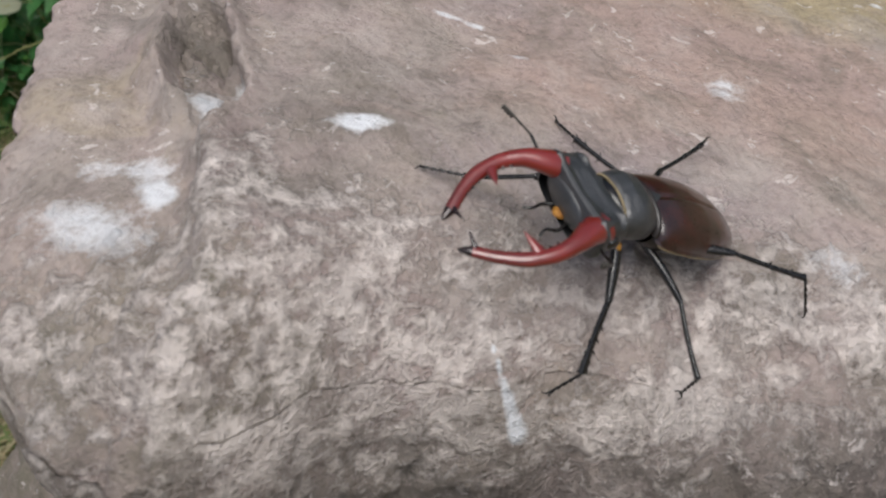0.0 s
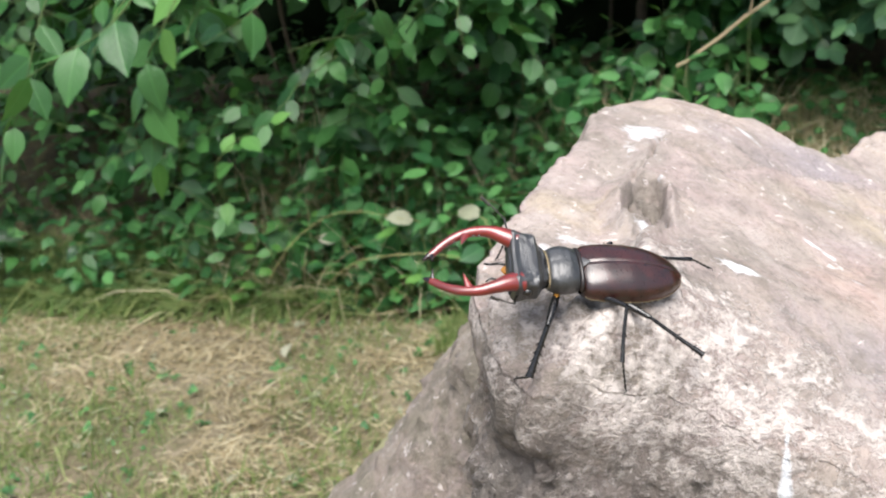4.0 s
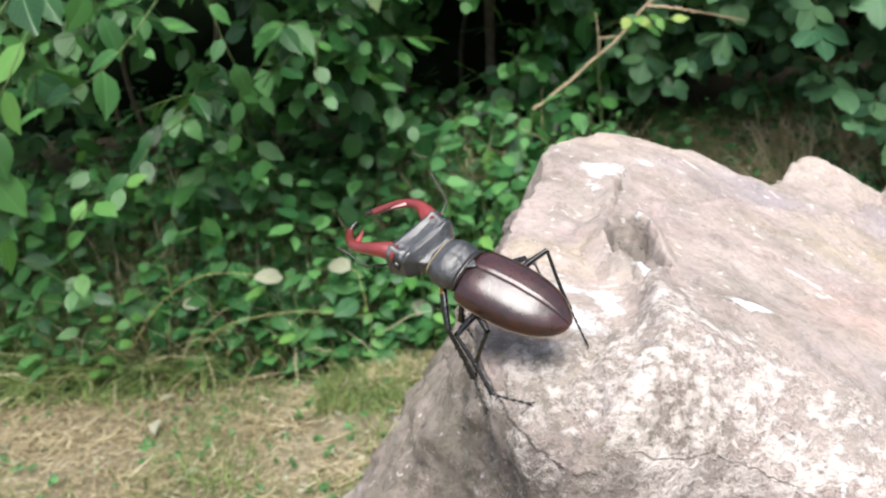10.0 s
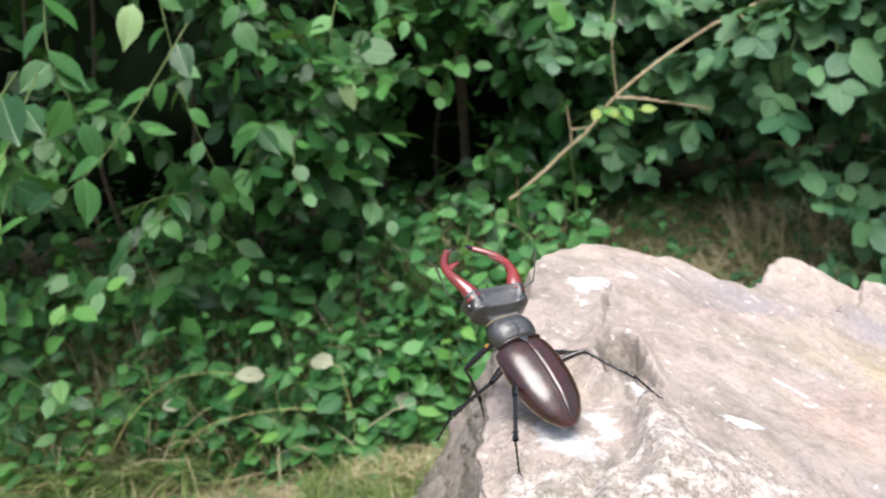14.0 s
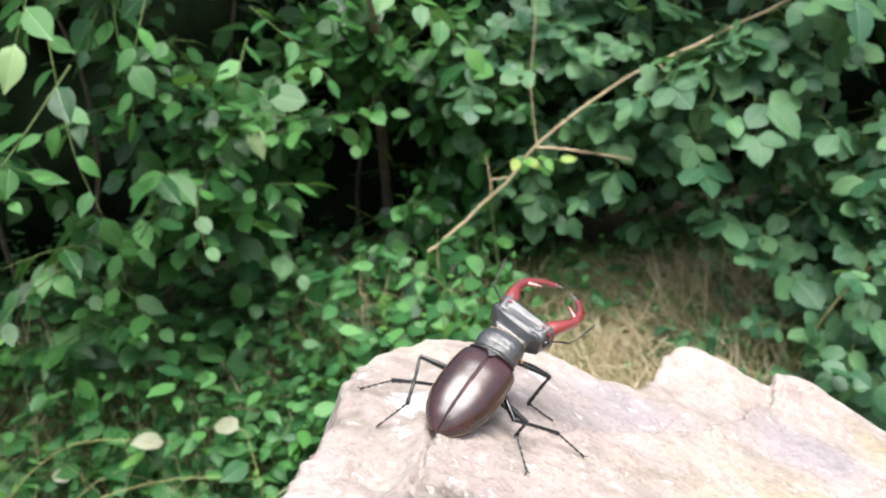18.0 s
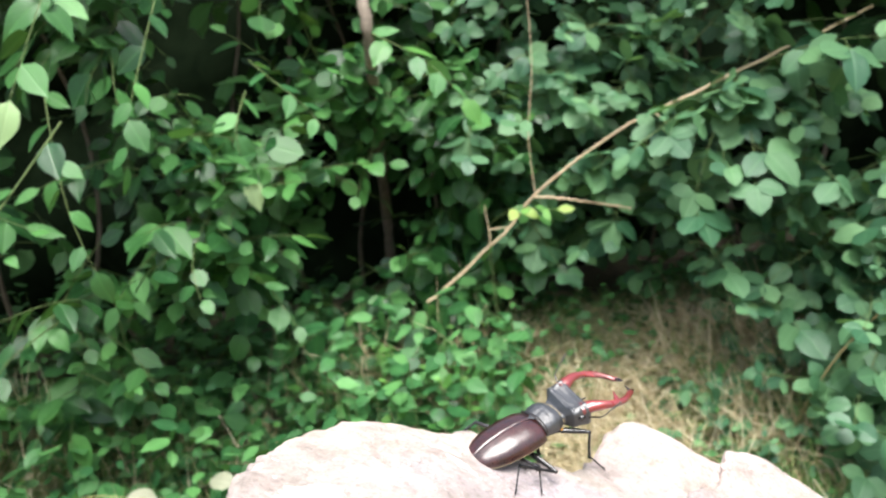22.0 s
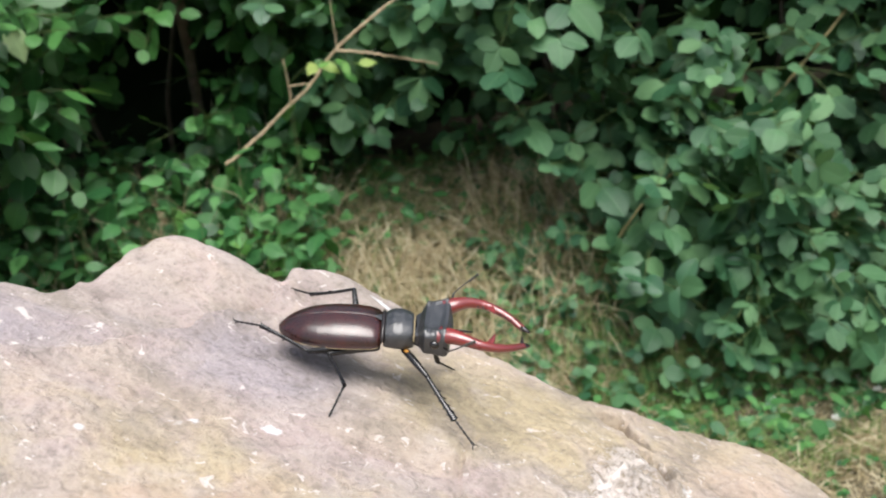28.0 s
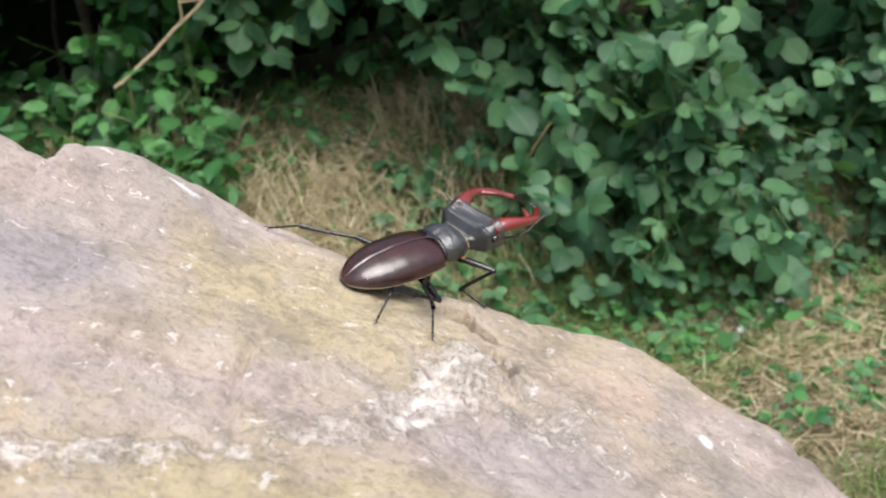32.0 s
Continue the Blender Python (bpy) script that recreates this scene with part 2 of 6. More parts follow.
def blade_material(name, stops, rough=0.6):
    m, nt, b = material(name)
    geo = nt.nodes.new("ShaderNodeNewGeometry")
    col = ramp(nt, geo.outputs["Random Per Island"], stops)
    n = noise_node(nt, 4, 3, 0.6, coords(nt))
    col = mixc(nt, calc(nt, "MULTIPLY", n.outputs[0], 0.28), col, (0.10, 0.085, 0.045))
    nt.links.new(col, b.inputs["Base Color"])
    b.inputs["Roughness"].default_value = rough
    tr = nt.nodes.new("ShaderNodeBsdfTranslucent")
    nt.links.new(col, tr.inputs[0])
    mx = nt.nodes.new("ShaderNodeMixShader")
    mx.inputs[0].default_value = 0.4
    nt.links.new(b.outputs[0], mx.inputs[1])
    nt.links.new(tr.outputs[0], mx.inputs[2])
    nt.links.new(mx.outputs[0], nt.nodes["Material Output"].inputs[0])
    return m


def bark_material(name, a, c, scale=60, spec=0.3):
    m, nt, b = material(name)
    n = noise_node(nt, scale, 5, 0.65, coords(nt), 0.5)
    nt.links.new(ramp(nt, n.outputs[0], [(0.3, a), (0.7, c)]), b.inputs["Base Color"])
    b.inputs["Roughness"].default_value = 0.75
    b.inputs["Specular IOR Level"].default_value = spec
    bump(nt, n.outputs[0], 0.5, 0.002, b)
    return m


def soil_material():
    m, nt, b = material("soil")
    co = coords(nt)
    n = noise_node(nt, 5, 6, 0.65, co, 0.4)
    n2 = noise_node(nt, 90, 5, 0.7, co)
    col = ramp(nt, n.outputs[0], [(0.35, (0.13, 0.105, 0.065)), (0.5, (0.25, 0.205, 0.135)), (0.65, (0.38, 0.325, 0.23))])
    # leaf litter under the hedge; behind its face, shade is painted into the soil
    at = nt.nodes.new("ShaderNodeAttribute")
    at.attribute_name = "cover"
    sep = nt.nodes.new("ShaderNodeSeparateColor")
    nt.links.new(at.outputs["Color"], sep.inputs[0])
    ragged = calc(nt, "MULTIPLY", calc(nt, "SUBTRACT", n.outputs[0], 0.5), 1.4)
    litter = ramp(nt, n2.outputs[0], [(0.35, (0.12, 0.088, 0.052)), (0.5, (0.27, 0.205, 0.125)), (0.65, (0.44, 0.35, 0.22))])
    col = mixc(nt, ramp(nt, calc(nt, "ADD", sep.outputs[0], ragged), [(0.40, grey(0)), (0.60, grey(1))]), col, litter)
    hedge_shade = ramp(nt, n2.outputs[0], [(0.35, (0.018, 0.013, 0.008)), (0.65, (0.055, 0.040, 0.024))])
    col = mixc(nt, ramp(nt, calc(nt, "ADD", sep.outputs[1], ragged), [(0.40, grey(0)), (0.60, grey(1))]), col, hedge_shade)
    n3 = noise_node(nt, 24, 4, 0.65, co)
    col = mixc(nt, ramp(nt, n3.outputs[0], [(0.42, grey(0.55)), (0.55, grey(0))]), col, (0.13, 0.12, 0.05))
    col = mixc(nt, ramp(nt, n2.outputs[0], [(0.4, grey(0.6)), (0.6, grey(0))]), col, (0.07, 0.06, 0.03))
    nt.links.new(col, b.inputs["Base Color"])
    b.inputs["Roughness"].default_value = 0.9
    bump(nt, n2.outputs[0], 0.8, 0.01, b)
    return m


ROCK = rock_material()
LEAF = leaf_material("leaf_green", (0.024, 0.108, 0.036), (0.120, 0.325, 0.090), 0.34)
# dark leaf green, deepened further to hold the shade inside the hedge
LEAF_DEEP = leaf_material("leaf_dark_shaded", (0.009, 0.050, 0.015), (0.090, 0.270, 0.062), 0.27, 0.16)
LEAF_BLUE = leaf_material("leaf_bramble", (0.030, 0.108, 0.052), (0.138, 0.292, 0.120), 0.40)
LEAF_NEW = leaf_material("leaf_young", (0.06, 0.21, 0.045), (0.17, 0.38, 0.08), 0.32, 0.35)
LEAF_YELLOW = leaf_material("leaf_yellow", (0.22, 0.36, 0.07), (0.36, 0.47, 0.13), 0.4, 0.35)
LEAF_PALE = leaf_material("leaf_pale", (0.26, 0.42, 0.17), (0.38, 0.53, 0.26), 0.4, 0.3)
LEAF_DRY = leaf_material("leaf_dry", (0.28, 0.30, 0.20), (0.44, 0.43, 0.33), 0.6, 0.2)
GRASS = blade_material("grass_green", [(0.0, (0.08, 0.17, 0.04)), (0.5, (0.19, 0.29, 0.08)), (1.0, (0.34, 0.40, 0.15))])
STRAW = blade_material("grass_dry", [(0.0, (0.33, 0.26, 0.14)), (0.5, (0.54, 0.46, 0.28)), (1.0, (0.74, 0.67, 0.48))], 0.7)
BARK = bark_material("bark", (0.06, 0.048, 0.036), (0.15, 0.125, 0.095))
TRUNK = bark_material("trunk_bark", (0.14, 0.115, 0.09), (0.30, 0.25, 0.20), 40)
TWIG = bark_material("twig", (0.38, 0.29, 0.18), (0.56, 0.45, 0.30))
STEM = bark_material("green_stem", (0.05, 0.09, 0.025), (0.11, 0.15, 0.05))
CANE = bark_material("cane", (0.16, 0.14, 0.06), (0.28, 0.24, 0.11))
PETAL = bark_material("petal", (0.66, 0.66, 0.60), (0.80, 0.80, 0.76), 300)
STRAW_STEM = bark_material("straw_stem", (0.22, 0.22, 0.08), (0.34, 0.32, 0.14))
SOIL = soil_material()

# ---- shared builders ----
def hash_grid(ix, iy, iz):
    h = (ix * 374761393 + iy * 668265263 + iz * 2147483647) & 0xFFFFFFFF
    h = ((h ^ (h >> 13)) * 1274126177) & 0xFFFFFFFF
    return ((h ^ (h >> 16)) & 0xFFFF) / 65535.0


def value_noise(p, scale):
    """Smooth noise in -1..1 for an array of points."""
    q = np.asarray(p) * scale + 1000.0
    i = np.floor(q).astype(np.int64)
    f = q - i
    f = f * f * (3 - 2 * f)
    out = 0
    for dx in (0, 1):
        for dy in (0, 1):
            for dz in (0, 1):
                w = (f[:, 0] if dx else 1 - f[:, 0]) * (f[:, 1] if dy else 1 - f[:, 1]) * (f[:, 2] if dz else 1 - f[:, 2])
                out = out + w * hash_grid(i[:, 0] + dx, i[:, 1] + dy, i[:, 2] + dz)
    return out * 2 - 1


def fbm(p, scale, octaves=3, gain=0.5):
    return sum(value_noise(p, scale * 2.03 ** k) * gain ** k for k in range(octaves))


def mesh_of(name, verts, faces, mat, smooth=True, uv=None):
    me = bpy.data.meshes.new(name)
    verts = np.asarray(verts, np.float32)
    faces = np.asarray(faces, np.int32)
    k = faces.shape[1]
    me.vertices.add(len(verts))
    me.vertices.foreach_set("co", verts.ravel())
    me.loops.add(faces.size)
    me.loops.foreach_set("vertex_index", faces.ravel())
    me.polygons.add(len(faces))
    me.polygons.foreach_set("loop_start", np.arange(0, faces.size, k, dtype=np.int32))
    me.polygons.foreach_set("loop_total", np.full(len(faces), k, np.int32))
    me.polygons.foreach_set("use_smooth", np.full(len(faces), smooth, bool))
    if uv is not None:
        me.uv_layers.new(name="UVMap").data.foreach_set("uv", np.asarray(uv, np.float32)[faces.ravel()].ravel())
    me.materials.append(mat)
    me.update(calc_edges=True)
    me.validate()
    return me


def step(a, c, v):
    t = np.clip((v - a) / (c - a), 0, 1)
    return t * t * (3 - 2 * t)


def spot(x, y, cx, cy, rx, ry=None, turn=0.0):
    ca, sa = math.cos(radians(turn)), math.sin(radians(turn))
    u, v = (x - cx) * ca + (y - cy) * sa, -(x - cx) * sa + (y - cy) * ca
    return np.exp(-((u / rx) ** 2 + (v / (ry or rx)) ** 2))


# ---- the boulder ----
RIM = [(-.066, -.058), (-.054, -.069), (-.040, -.064), (-.022, -.052), (0, -.048), (.03, -.051), (.06, -.056), (.10, -.064), (.16, -.075), (.24, -.08), (.30, -.05), (.325, .03),
       (.310, .11), (.304, .145), (.292, .167), (.276, .183), (.246, .189), (.21, .197), (.186, .212), (.158, .229), (.134, .224), (.117, .212),
       (.104, .226), (.084, .225), (.070, .203), (.056, .178), (.036, .172), (.016, .184), (.008, .175), (-.001, .172), (-.030, .160),
       (-.048, .150), (-.053, .105), (-.059, .075), (-.073, .032), (-.077, .0), (-.080, -.022), (-.077, -.036), (-.072, -.048)]
MID = (0.075, 0.055)


def segment_side(x, y, line):
    """Signed distance to a polyline: positive on its right-hand side."""
    best, sign = np.full(x.shape, 9.0), np.zeros(x.shape)
    for (ax, ay), (bx, by) in zip(line, line[1:]):
        dx, dy = bx - ax, by - ay
        t = np.clip(((x - ax) * dx + (y - ay) * dy) / (dx * dx + dy * dy), 0, 1)
        d = np.hypot(x - ax - t * dx, y - ay - t * dy)
        s = np.sign((x - ax) * dy - (y - ay) * dx)
        near = d < best
        best, sign = np.where(near, d, best), np.where(near, s, sign)
    return best * sign


SCARP = [(-.050, -.085), (-.043, -.058), (-.0345, -.036), (-.0318, -.012), (-.0325, .004), (-.036, .030), (-.0354, .049), (-.0304, .069), (-.0251, .091), (-.014, .140)]
PIT = [(-.0344, .0513), (-.0383, .0399), (-.0369, .0241), (-.0353, .0124), (-.0335, .0), (-.0308, -.0043), (-.0260, -.0012), (-.0213, .0096), (-.0205, .020), (-.0216, .0325), (-.0221, .0476), (-.0275, .0514)]
LEDGE = [(.018, .103), (.040, .121), (.052, .133), (.066, .143), (.081, .154), (.096, .173), (.113, .193), (.122, .216)]


def within(x, y, poly):
    """Signed distance to a closed outline, positive inside."""
    ins = np.zeros(x.shape, bool)
    for (ax, ay), (bx, by) in zip(poly, poly[1:] + poly[:1]):
        ins ^= ((ay > y) != (by > y)) & (x < (bx - ax) * (y - ay) / (by - ay + 1e-12) + ax)
    return np.abs(segment_side(x, y, poly + poly[:1])) * np.where(ins, 1, -1)


def rock_top(x, y):
    """Height of the boulder's upper face."""
    p = np.stack([x, y, 0 * x], -1).reshape(-1, 3)
    wob = lambda off, sc, k: k * fbm(p + off, sc, 3, 0.6).reshape(x.shape)
    z = 0.7438 - 0.4644 * x + 0.1324 * y
    xw, yw = x + wob(1.3, 60, .0022), y + wob(4.3, 60, .0022)
    # the lower shelf at the end, behind a broken step that starts in the scooped pit
    side = segment_side(xw, yw, SCARP)
    shelf = 1 - step(.05, .13, y)
    z = z - (1 - step(-.013 - wob(5.9, 45, .006), .002, side)) * 0.0110 * shelf
    z = z + 0.0028 * np.exp(-((side - .004) / .004) ** 2) * step(.03, -.01, y)
    z = z - 0.0022 * np.exp(-((side + .005) / .0045) ** 2) * step(.01, -.02, y)
    z = z + 0.005 * spot(x, y, -.018, -.036, .016) - 0.009 * spot(x, y, -.056, .150, .022)
    # the pit: steep broken walls, slanting ribs on its floor, a little hole in its side
    xs, ys = x + wob(6.1, 170, .0010), y + wob(2.2, 170, .0010)
    d = within(xs, ys, PIT)
    floor = step(-.0004, .0026, d) * (0.0040 + 0.12 * np.clip(ys, 0, .05))
    z = z - floor - 0.0010 * step(.0, .010, d) + step(.0, .003, d) * wob(8.8, 190, .0022)
    for line, dp, wd in (([(-.0351, .0442), (-.0362, .034), (-.0355, .0183)], .0050, .0011), ([(-.0316, .0400), (-.0291, .0291)], .0046, .0010), ([(-.0231, .0438), (-.0232, .0338)], .0050, .0014),
                         ([(-.0211, .0175), (-.0222, .0110), (-.0232, .0060)], .0060, .0016), ([(-.0275, .036), (-.0268, .022)], .0024, .0010)):
        z = z - dp * np.exp(-(segment_side(xs, ys, line) / wd) ** 2)
    z = z + 0.0022 * np.exp(-((d + .0015) / .0016) ** 2) * step(-.030, -.024, x)
    # a crack climbs from the pit to the far corner
    ck = segment_side(xs, ys, [(-.0354, .0493), (-.0322, .060), (-.0304, .0692), (-.0286, .0797), (-.0251, .0913)])
    z = z - 0.0032 * np.exp(-(ck / .0012) ** 2) + 0.0016 * step(.0, .0015, ck) * np.exp(-np.abs(ck) / .012)
    lg = segment_side(xs, ys, LEDGE)
    z = z - 0.0055 * (1 - step(-.0012, .001, lg)) * np.exp(-np.abs(lg) / .05) * step(.0, .03, x) * (1 - 0.65 * step(.17, .21, y)) + 0.0022 * np.exp(-(lg / .010) ** 2) * (lg > 0)
    z = z - 0.0030 * np.exp(-((lg + .0022) / .0022) ** 2) * step(.03, .055, x) * step(.125, .105, x)
    z = z + 0.0085 * spot(x, y, .092, .213, .022, .016) + 0.0085 * spot(x, y, .136, .214, .020, .015)
    # the hole and clefts towards the far end
    hole = within(xs, ys, [(.216, .182), (.224, .181), (.2285, .168), (.2275, .160), (.2225, .166), (.218, .175)])
    z = z - 0.0075 * step(-.0006, .0022, hole)
    g = segment_side(xw, yw, [(.150, .088), (.156, .108), (.163, .128), (.168, .142)])
    z = z - 0.0018 * np.exp(-(g / .0011) ** 2)
    for line, dp, wd in (([(-.060, -.052), (-.052, -.040), (-.046, -.030), (-.042, -.022)], .0014, .0018), ([(-.058, -.050), (-.053, -.058), (-.049, -.056)], .0032, .0014), ([(.04, .07), (.075, .083), (.11, .082)], .0007, .0011),
                         ([(.02, -.012), (.06, -.004), (.10, -.012), (.15, -.006)], .0008, .0016), ([(.186, .106), (.190, .118), (.196, .122)], .0034, .0016), ([(.224, .158), (.226, .148), (.2245, .137)], .0042, .0016),
                         ([(.207, .110), (.214, .120), (.213, .132)], .0026, .0014), ([(.055, .150), (.085, .142), (.12, .155)], .0008, .0011), ([(.06, -.048), (.078, -.052), (.10, -.060), (.13, -.058)], .0036, .0032)):
        z = z - dp * np.exp(-(segment_side(xs, ys, line) / wd) ** 2) * np.clip(0.55 + wob(8.1, 55, 1.1), 0.1, 1.2)
    rough = 1.1 * spot(x, y, .222, .132, .03, .03) + 0.9 * np.exp(-(segment_side(xw, yw, [(.11, .086), (.135, .090), (.160, .098), (.185, .110), (.205, .128), (.220, .150)]) / .007) ** 2) + 0.8 * step(-.012, -.042, y) + 0.3 * step(-.01, -.05, x) * step(.02, -.03, y)
    z = z + wob(0, 22, .0022) + wob(3.1, 90, .0005)
    # chipped, hackly stone
    z = z + rough * (0.0020 * wob(7.7, 80, 0.8) + 0.0016 * (np.abs(wob(2.7, 150, 1.0)) - 0.3) + wob(9.1, 300, .0006)) - 0.0006 * step(.25, .6, wob(5.5, 120, 1.0))
    return z


def pit_mask(x, y):
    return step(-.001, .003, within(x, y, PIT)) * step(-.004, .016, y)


def build_rock():
    na, ni, ne = 1050, 220, 170
    rim = np.array(RIM + RIM[:1])
    ang = np.unwrap(np.arctan2(rim[:, 1] - MID[1], rim[:, 0] - MID[0]))
    # more columns where the camera looks: the left end and the far edge
    th = np.linspace(0, 2 * math.pi, 4001)
    dens = 1 + 1.6 * np.exp(-((np.cos(th - 2.9) - 1) / 0.35) ** 2) + 0.6 * np.exp(-((np.cos(th - 1.4) - 1) / 0.4) ** 2)
    cum = np.concatenate([[0], np.cumsum((dens[1:] + dens[:-1]) / 2)])
    th = np.interp(np.linspace(0, 1, na, endpoint=False), cum / cum[-1], th) + ang[0]
    # radius of the rim along each column
    dirs = np.stack([np.cos(th), np.sin(th)], -1)
    rad = np.zeros(na)
    for (ax, ay), (bx, by) in zip(rim, rim[1:]):
        ex, ey = bx - ax, by - ay
        den = dirs[:, 0] * ey - dirs[:, 1] * ex
        den = np.where(np.abs(den) < 1e-9, 1e-9, den)
        s = ((ax - MID[0]) * ey - (ay - MID[1]) * ex) / den
        u = ((ax - MID[0]) * dirs[:, 1] - (ay - MID[1]) * dirs[:, 0]) / den
        rad = np.where((s > 0) & (u >= -1e-6) & (u <= 1 + 1e-6), np.maximum(rad, s), rad)
    rad = np.convolve(np.concatenate([rad[-4:], rad, rad[:4]]), np.ones(5) / 5, "same")[4:-4]
    ring = np.stack([dirs[:, 0] * 9, dirs[:, 1] * 9, 0 * th], -1)
    rad = rad + 0.0016 * fbm(ring * rad[:, None], 14, 3, 0.65)
    s = np.linspace(0, 1, ni) ** 0.72
    x = MID[0] + dirs[None, :, 0] * rad[None] * s[:, None]
    y = MID[1] + dirs[None, :, 1] * rad[None] * s[:, None]
    z = rock_top(x, y)
    inward = (1 - s[:, None]) * rad[None]
    front = np.clip(-dirs[:, 1] * 1.4, 0, 1)
    left = np.clip(-dirs[:, 0], 0, 1)
    roll = 0.006 + 0.020 * front
    z = z - (0.0035 + 0.018 * front)[None] * np.exp(-inward / roll[None]) ** 1.5
    top = np.stack([x, y, z], -1)
    # the flanks, going down and out from the rim
    d = (np.linspace(0, 1, ne + 1)[1:] ** 2.0) * 0.80
    yr = y[-1]
    slope_left = -0.22 + 0.76 * step(-.025, .075, yr)
    out_left = slope_left[None] * d[:, None] + 0.07 * step(.10, .3, d)[:, None] - 0.014 * np.exp(-((yr[None] + .012) / .022) ** 2) * step(.02, .08, d)[:, None]
    # the slab's end overhangs a shaded hollow
    out_left = out_left - (0.013 * np.exp(-((d - .024) / .013) ** 2))[:, None] * step(.055, .02, yr)[None]
    out_front = 0.20 * d[:, None] + 0.016 * (1 - np.exp(-d / .012))[:, None] + 0.03 * step(.1, .4, d)[:, None] + 0 * yr[None]
    out_other = 0.35 * d[:, None] + 0 * yr[None]
    wl, wf = left ** 1.5, front ** 1.5
    wo = np.clip(1 - wl - wf, 0, 1)
    out = (out_left * wl + out_front * wf + out_other * wo) / (wl + wf + wo)
    bx = x[-1][None] + dirs[None, :, 0] * out
    by = y[-1][None] + dirs[None, :, 1] * out
    bz = z[-1][None] - d[:, None]
    low = np.stack([bx, by, bz], -1)
    # the flank's hackly relief, along its outward direction
    p = low.reshape(-1, 3)
    amp = step(0, .03, d)[:, None]
    chip = np.abs(fbm(p * (.8, 1, 1.5) + 2, 60, 3, 0.6)) - 0.3
    chip2 = np.abs(fbm(p * (.6, 1, 1.4) + 7, 150, 3, 0.6)) - 0.3
    rel = (0.0034 * fbm(p * (1, 1, 1.3), 16, 3, 0.5) + 0.0042 * chip + 0.0026 * chip2 + 0.0016 * fbm(p * (.6, 1, 1.4) + 5, 240, 2, 0.6)).reshape(bx.shape) * amp
    # a lower ridge standing out on the left flank, and the groove beside it
    rel = rel + (0.016 * np.exp(-((yr[None] - .10) / .05) ** 2) * np.exp(-((d[:, None] - .12) / .05) ** 2) - 0.016 * np.exp(-((yr[None] - .022 + .10 * d[:, None]) / .014) ** 2) * step(.015, .06, d)[:, None]) * left[None]
    ledge = 0.0012 * np.sin(bz * 210 + 9 * fbm(p + 9, 14, 2).reshape(bx.shape)) * amp
    rel = rel + ledge * front[None]
    low[..., 0] += dirs[None, :, 0] * rel
    low[..., 1] += dirs[None, :, 1] * rel
    low[..., 2] += (0.0025 * fbm(p + 21, 60, 2).reshape(bx.shape)) * amp
    low[-1, :, 2] = -0.05
    v = np.concatenate([top, low], 0)
    nr = v.shape[0]
    a = (np.arange(nr - 1)[:, None] * na + np.arange(na)[None]).ravel()
    c = (np.arange(nr - 1)[:, None] * na + (np.arange(na)[None] + 1) % na).ravel()
    faces = np.stack([a, a + na, c + na, c], -1)
    v = v.reshape(-1, 3)
    me = mesh_of("boulder", v, faces, ROCK)
    # stains: r lime, g ochre, b violet; crust: r pale crust, g algae
    X, Y, Z = v.T
    up = Z - (0.7438 - 0.4644 * X + 0.1324 * Y)
    on = np.repeat((np.arange(nr) < ni) * 1.0, na)
    lime = (1.15 * spot(X, Y, .001, .001, .0056, .0034, 10) + 0.36 * spot(X, Y, -.054, -.018, .011, .0060, -20) + 0.30 * spot(X, Y, -.054, -.018, .018, .011, -20) + 0.50 * spot(X, Y, -.049, -.001, .009, .0040, -10) + 0.45 * spot(X, Y, -.0415, -.006, .0055, .008)
            + 1.1 * spot(X, Y, -.0402, -.013, .0028, .0034) + 0.75 * spot(X, Y, -.0284, .0085, .0050, .0075) + 0.62 * spot(X, Y, -.0232, .020, .0020, .0065) + 0.58 * spot(X, Y, -.0325, .097, .012, .010) + 0.5 * spot(X, Y, -.037, .079, .004, .006) + 0.5 * spot(X, Y, -.0136, .113, .004, .005)
            + 0.62 * spot(X, Y, .0921, .0246, .006, .008) + 0.58 * spot(X, Y, .0914, -.0342, .008, .007) + 0.75 * spot(X, Y, .030, .0549, .004, .0016, -20)
            + 0.6 * spot(X, Y, .043, .0358, .003, .0016, -20) + 0.6 * spot(X, Y, .036, .0516, .003, .0014) + 0.8 * spot(X, Y, .1128, .1245, .0028, .002) + 0.7 * spot(X, Y, .095, .121, .002) + 0.7 * spot(X, Y, .0415, .0914, .002, .0014)
            + 0.7 * spot(X, Y, .0726, .1066, .0015, .002) + 0.7 * spot(X, Y, .169, .080, .0026, .002) + 0.7 * spot(X, Y, .151, .212, .006, .002, -25) + 0.7 * spot(X, Y, .274, .130, .0024, .004) + 0.55 * spot(X, Y, .229, .137, .003, .003)
            + 0.6 * spot(X, Y, .012, .145, .009, .003, -30) + 0.5 * spot(X, Y, -.024, .052, .003, .003)) * on
    drop = np.clip((.7165 - Z) / .017, 0, 1)
    strk = np.exp(-((X - .0124 + .0010 * drop) / (.0004 + .0021 * drop ** 1.5)) ** 2) * step(.7185, .7155, Z) * step(.6955, .7005, Z) * (Y < -.035)
    lime = lime + 0.95 * strk
    ochre = (1.0 * spot(X, Y, .178, .165, .045, .035, -20) + 0.45 * spot(X, Y, .085, .105, .045, .030, 30) + 0.85 * spot(X, Y, .150, .080, .06, .025) + 0.5 * spot(X, Y, .26, .16, .04, .04)
             + 0.35 * spot(X, Y, -.055, .025, .018, .035) + 0.15 * spot(X, Y, .02, .09, .03, .03) + 0.5 * spot(X, Y, .24, .05, .06, .05)) * on
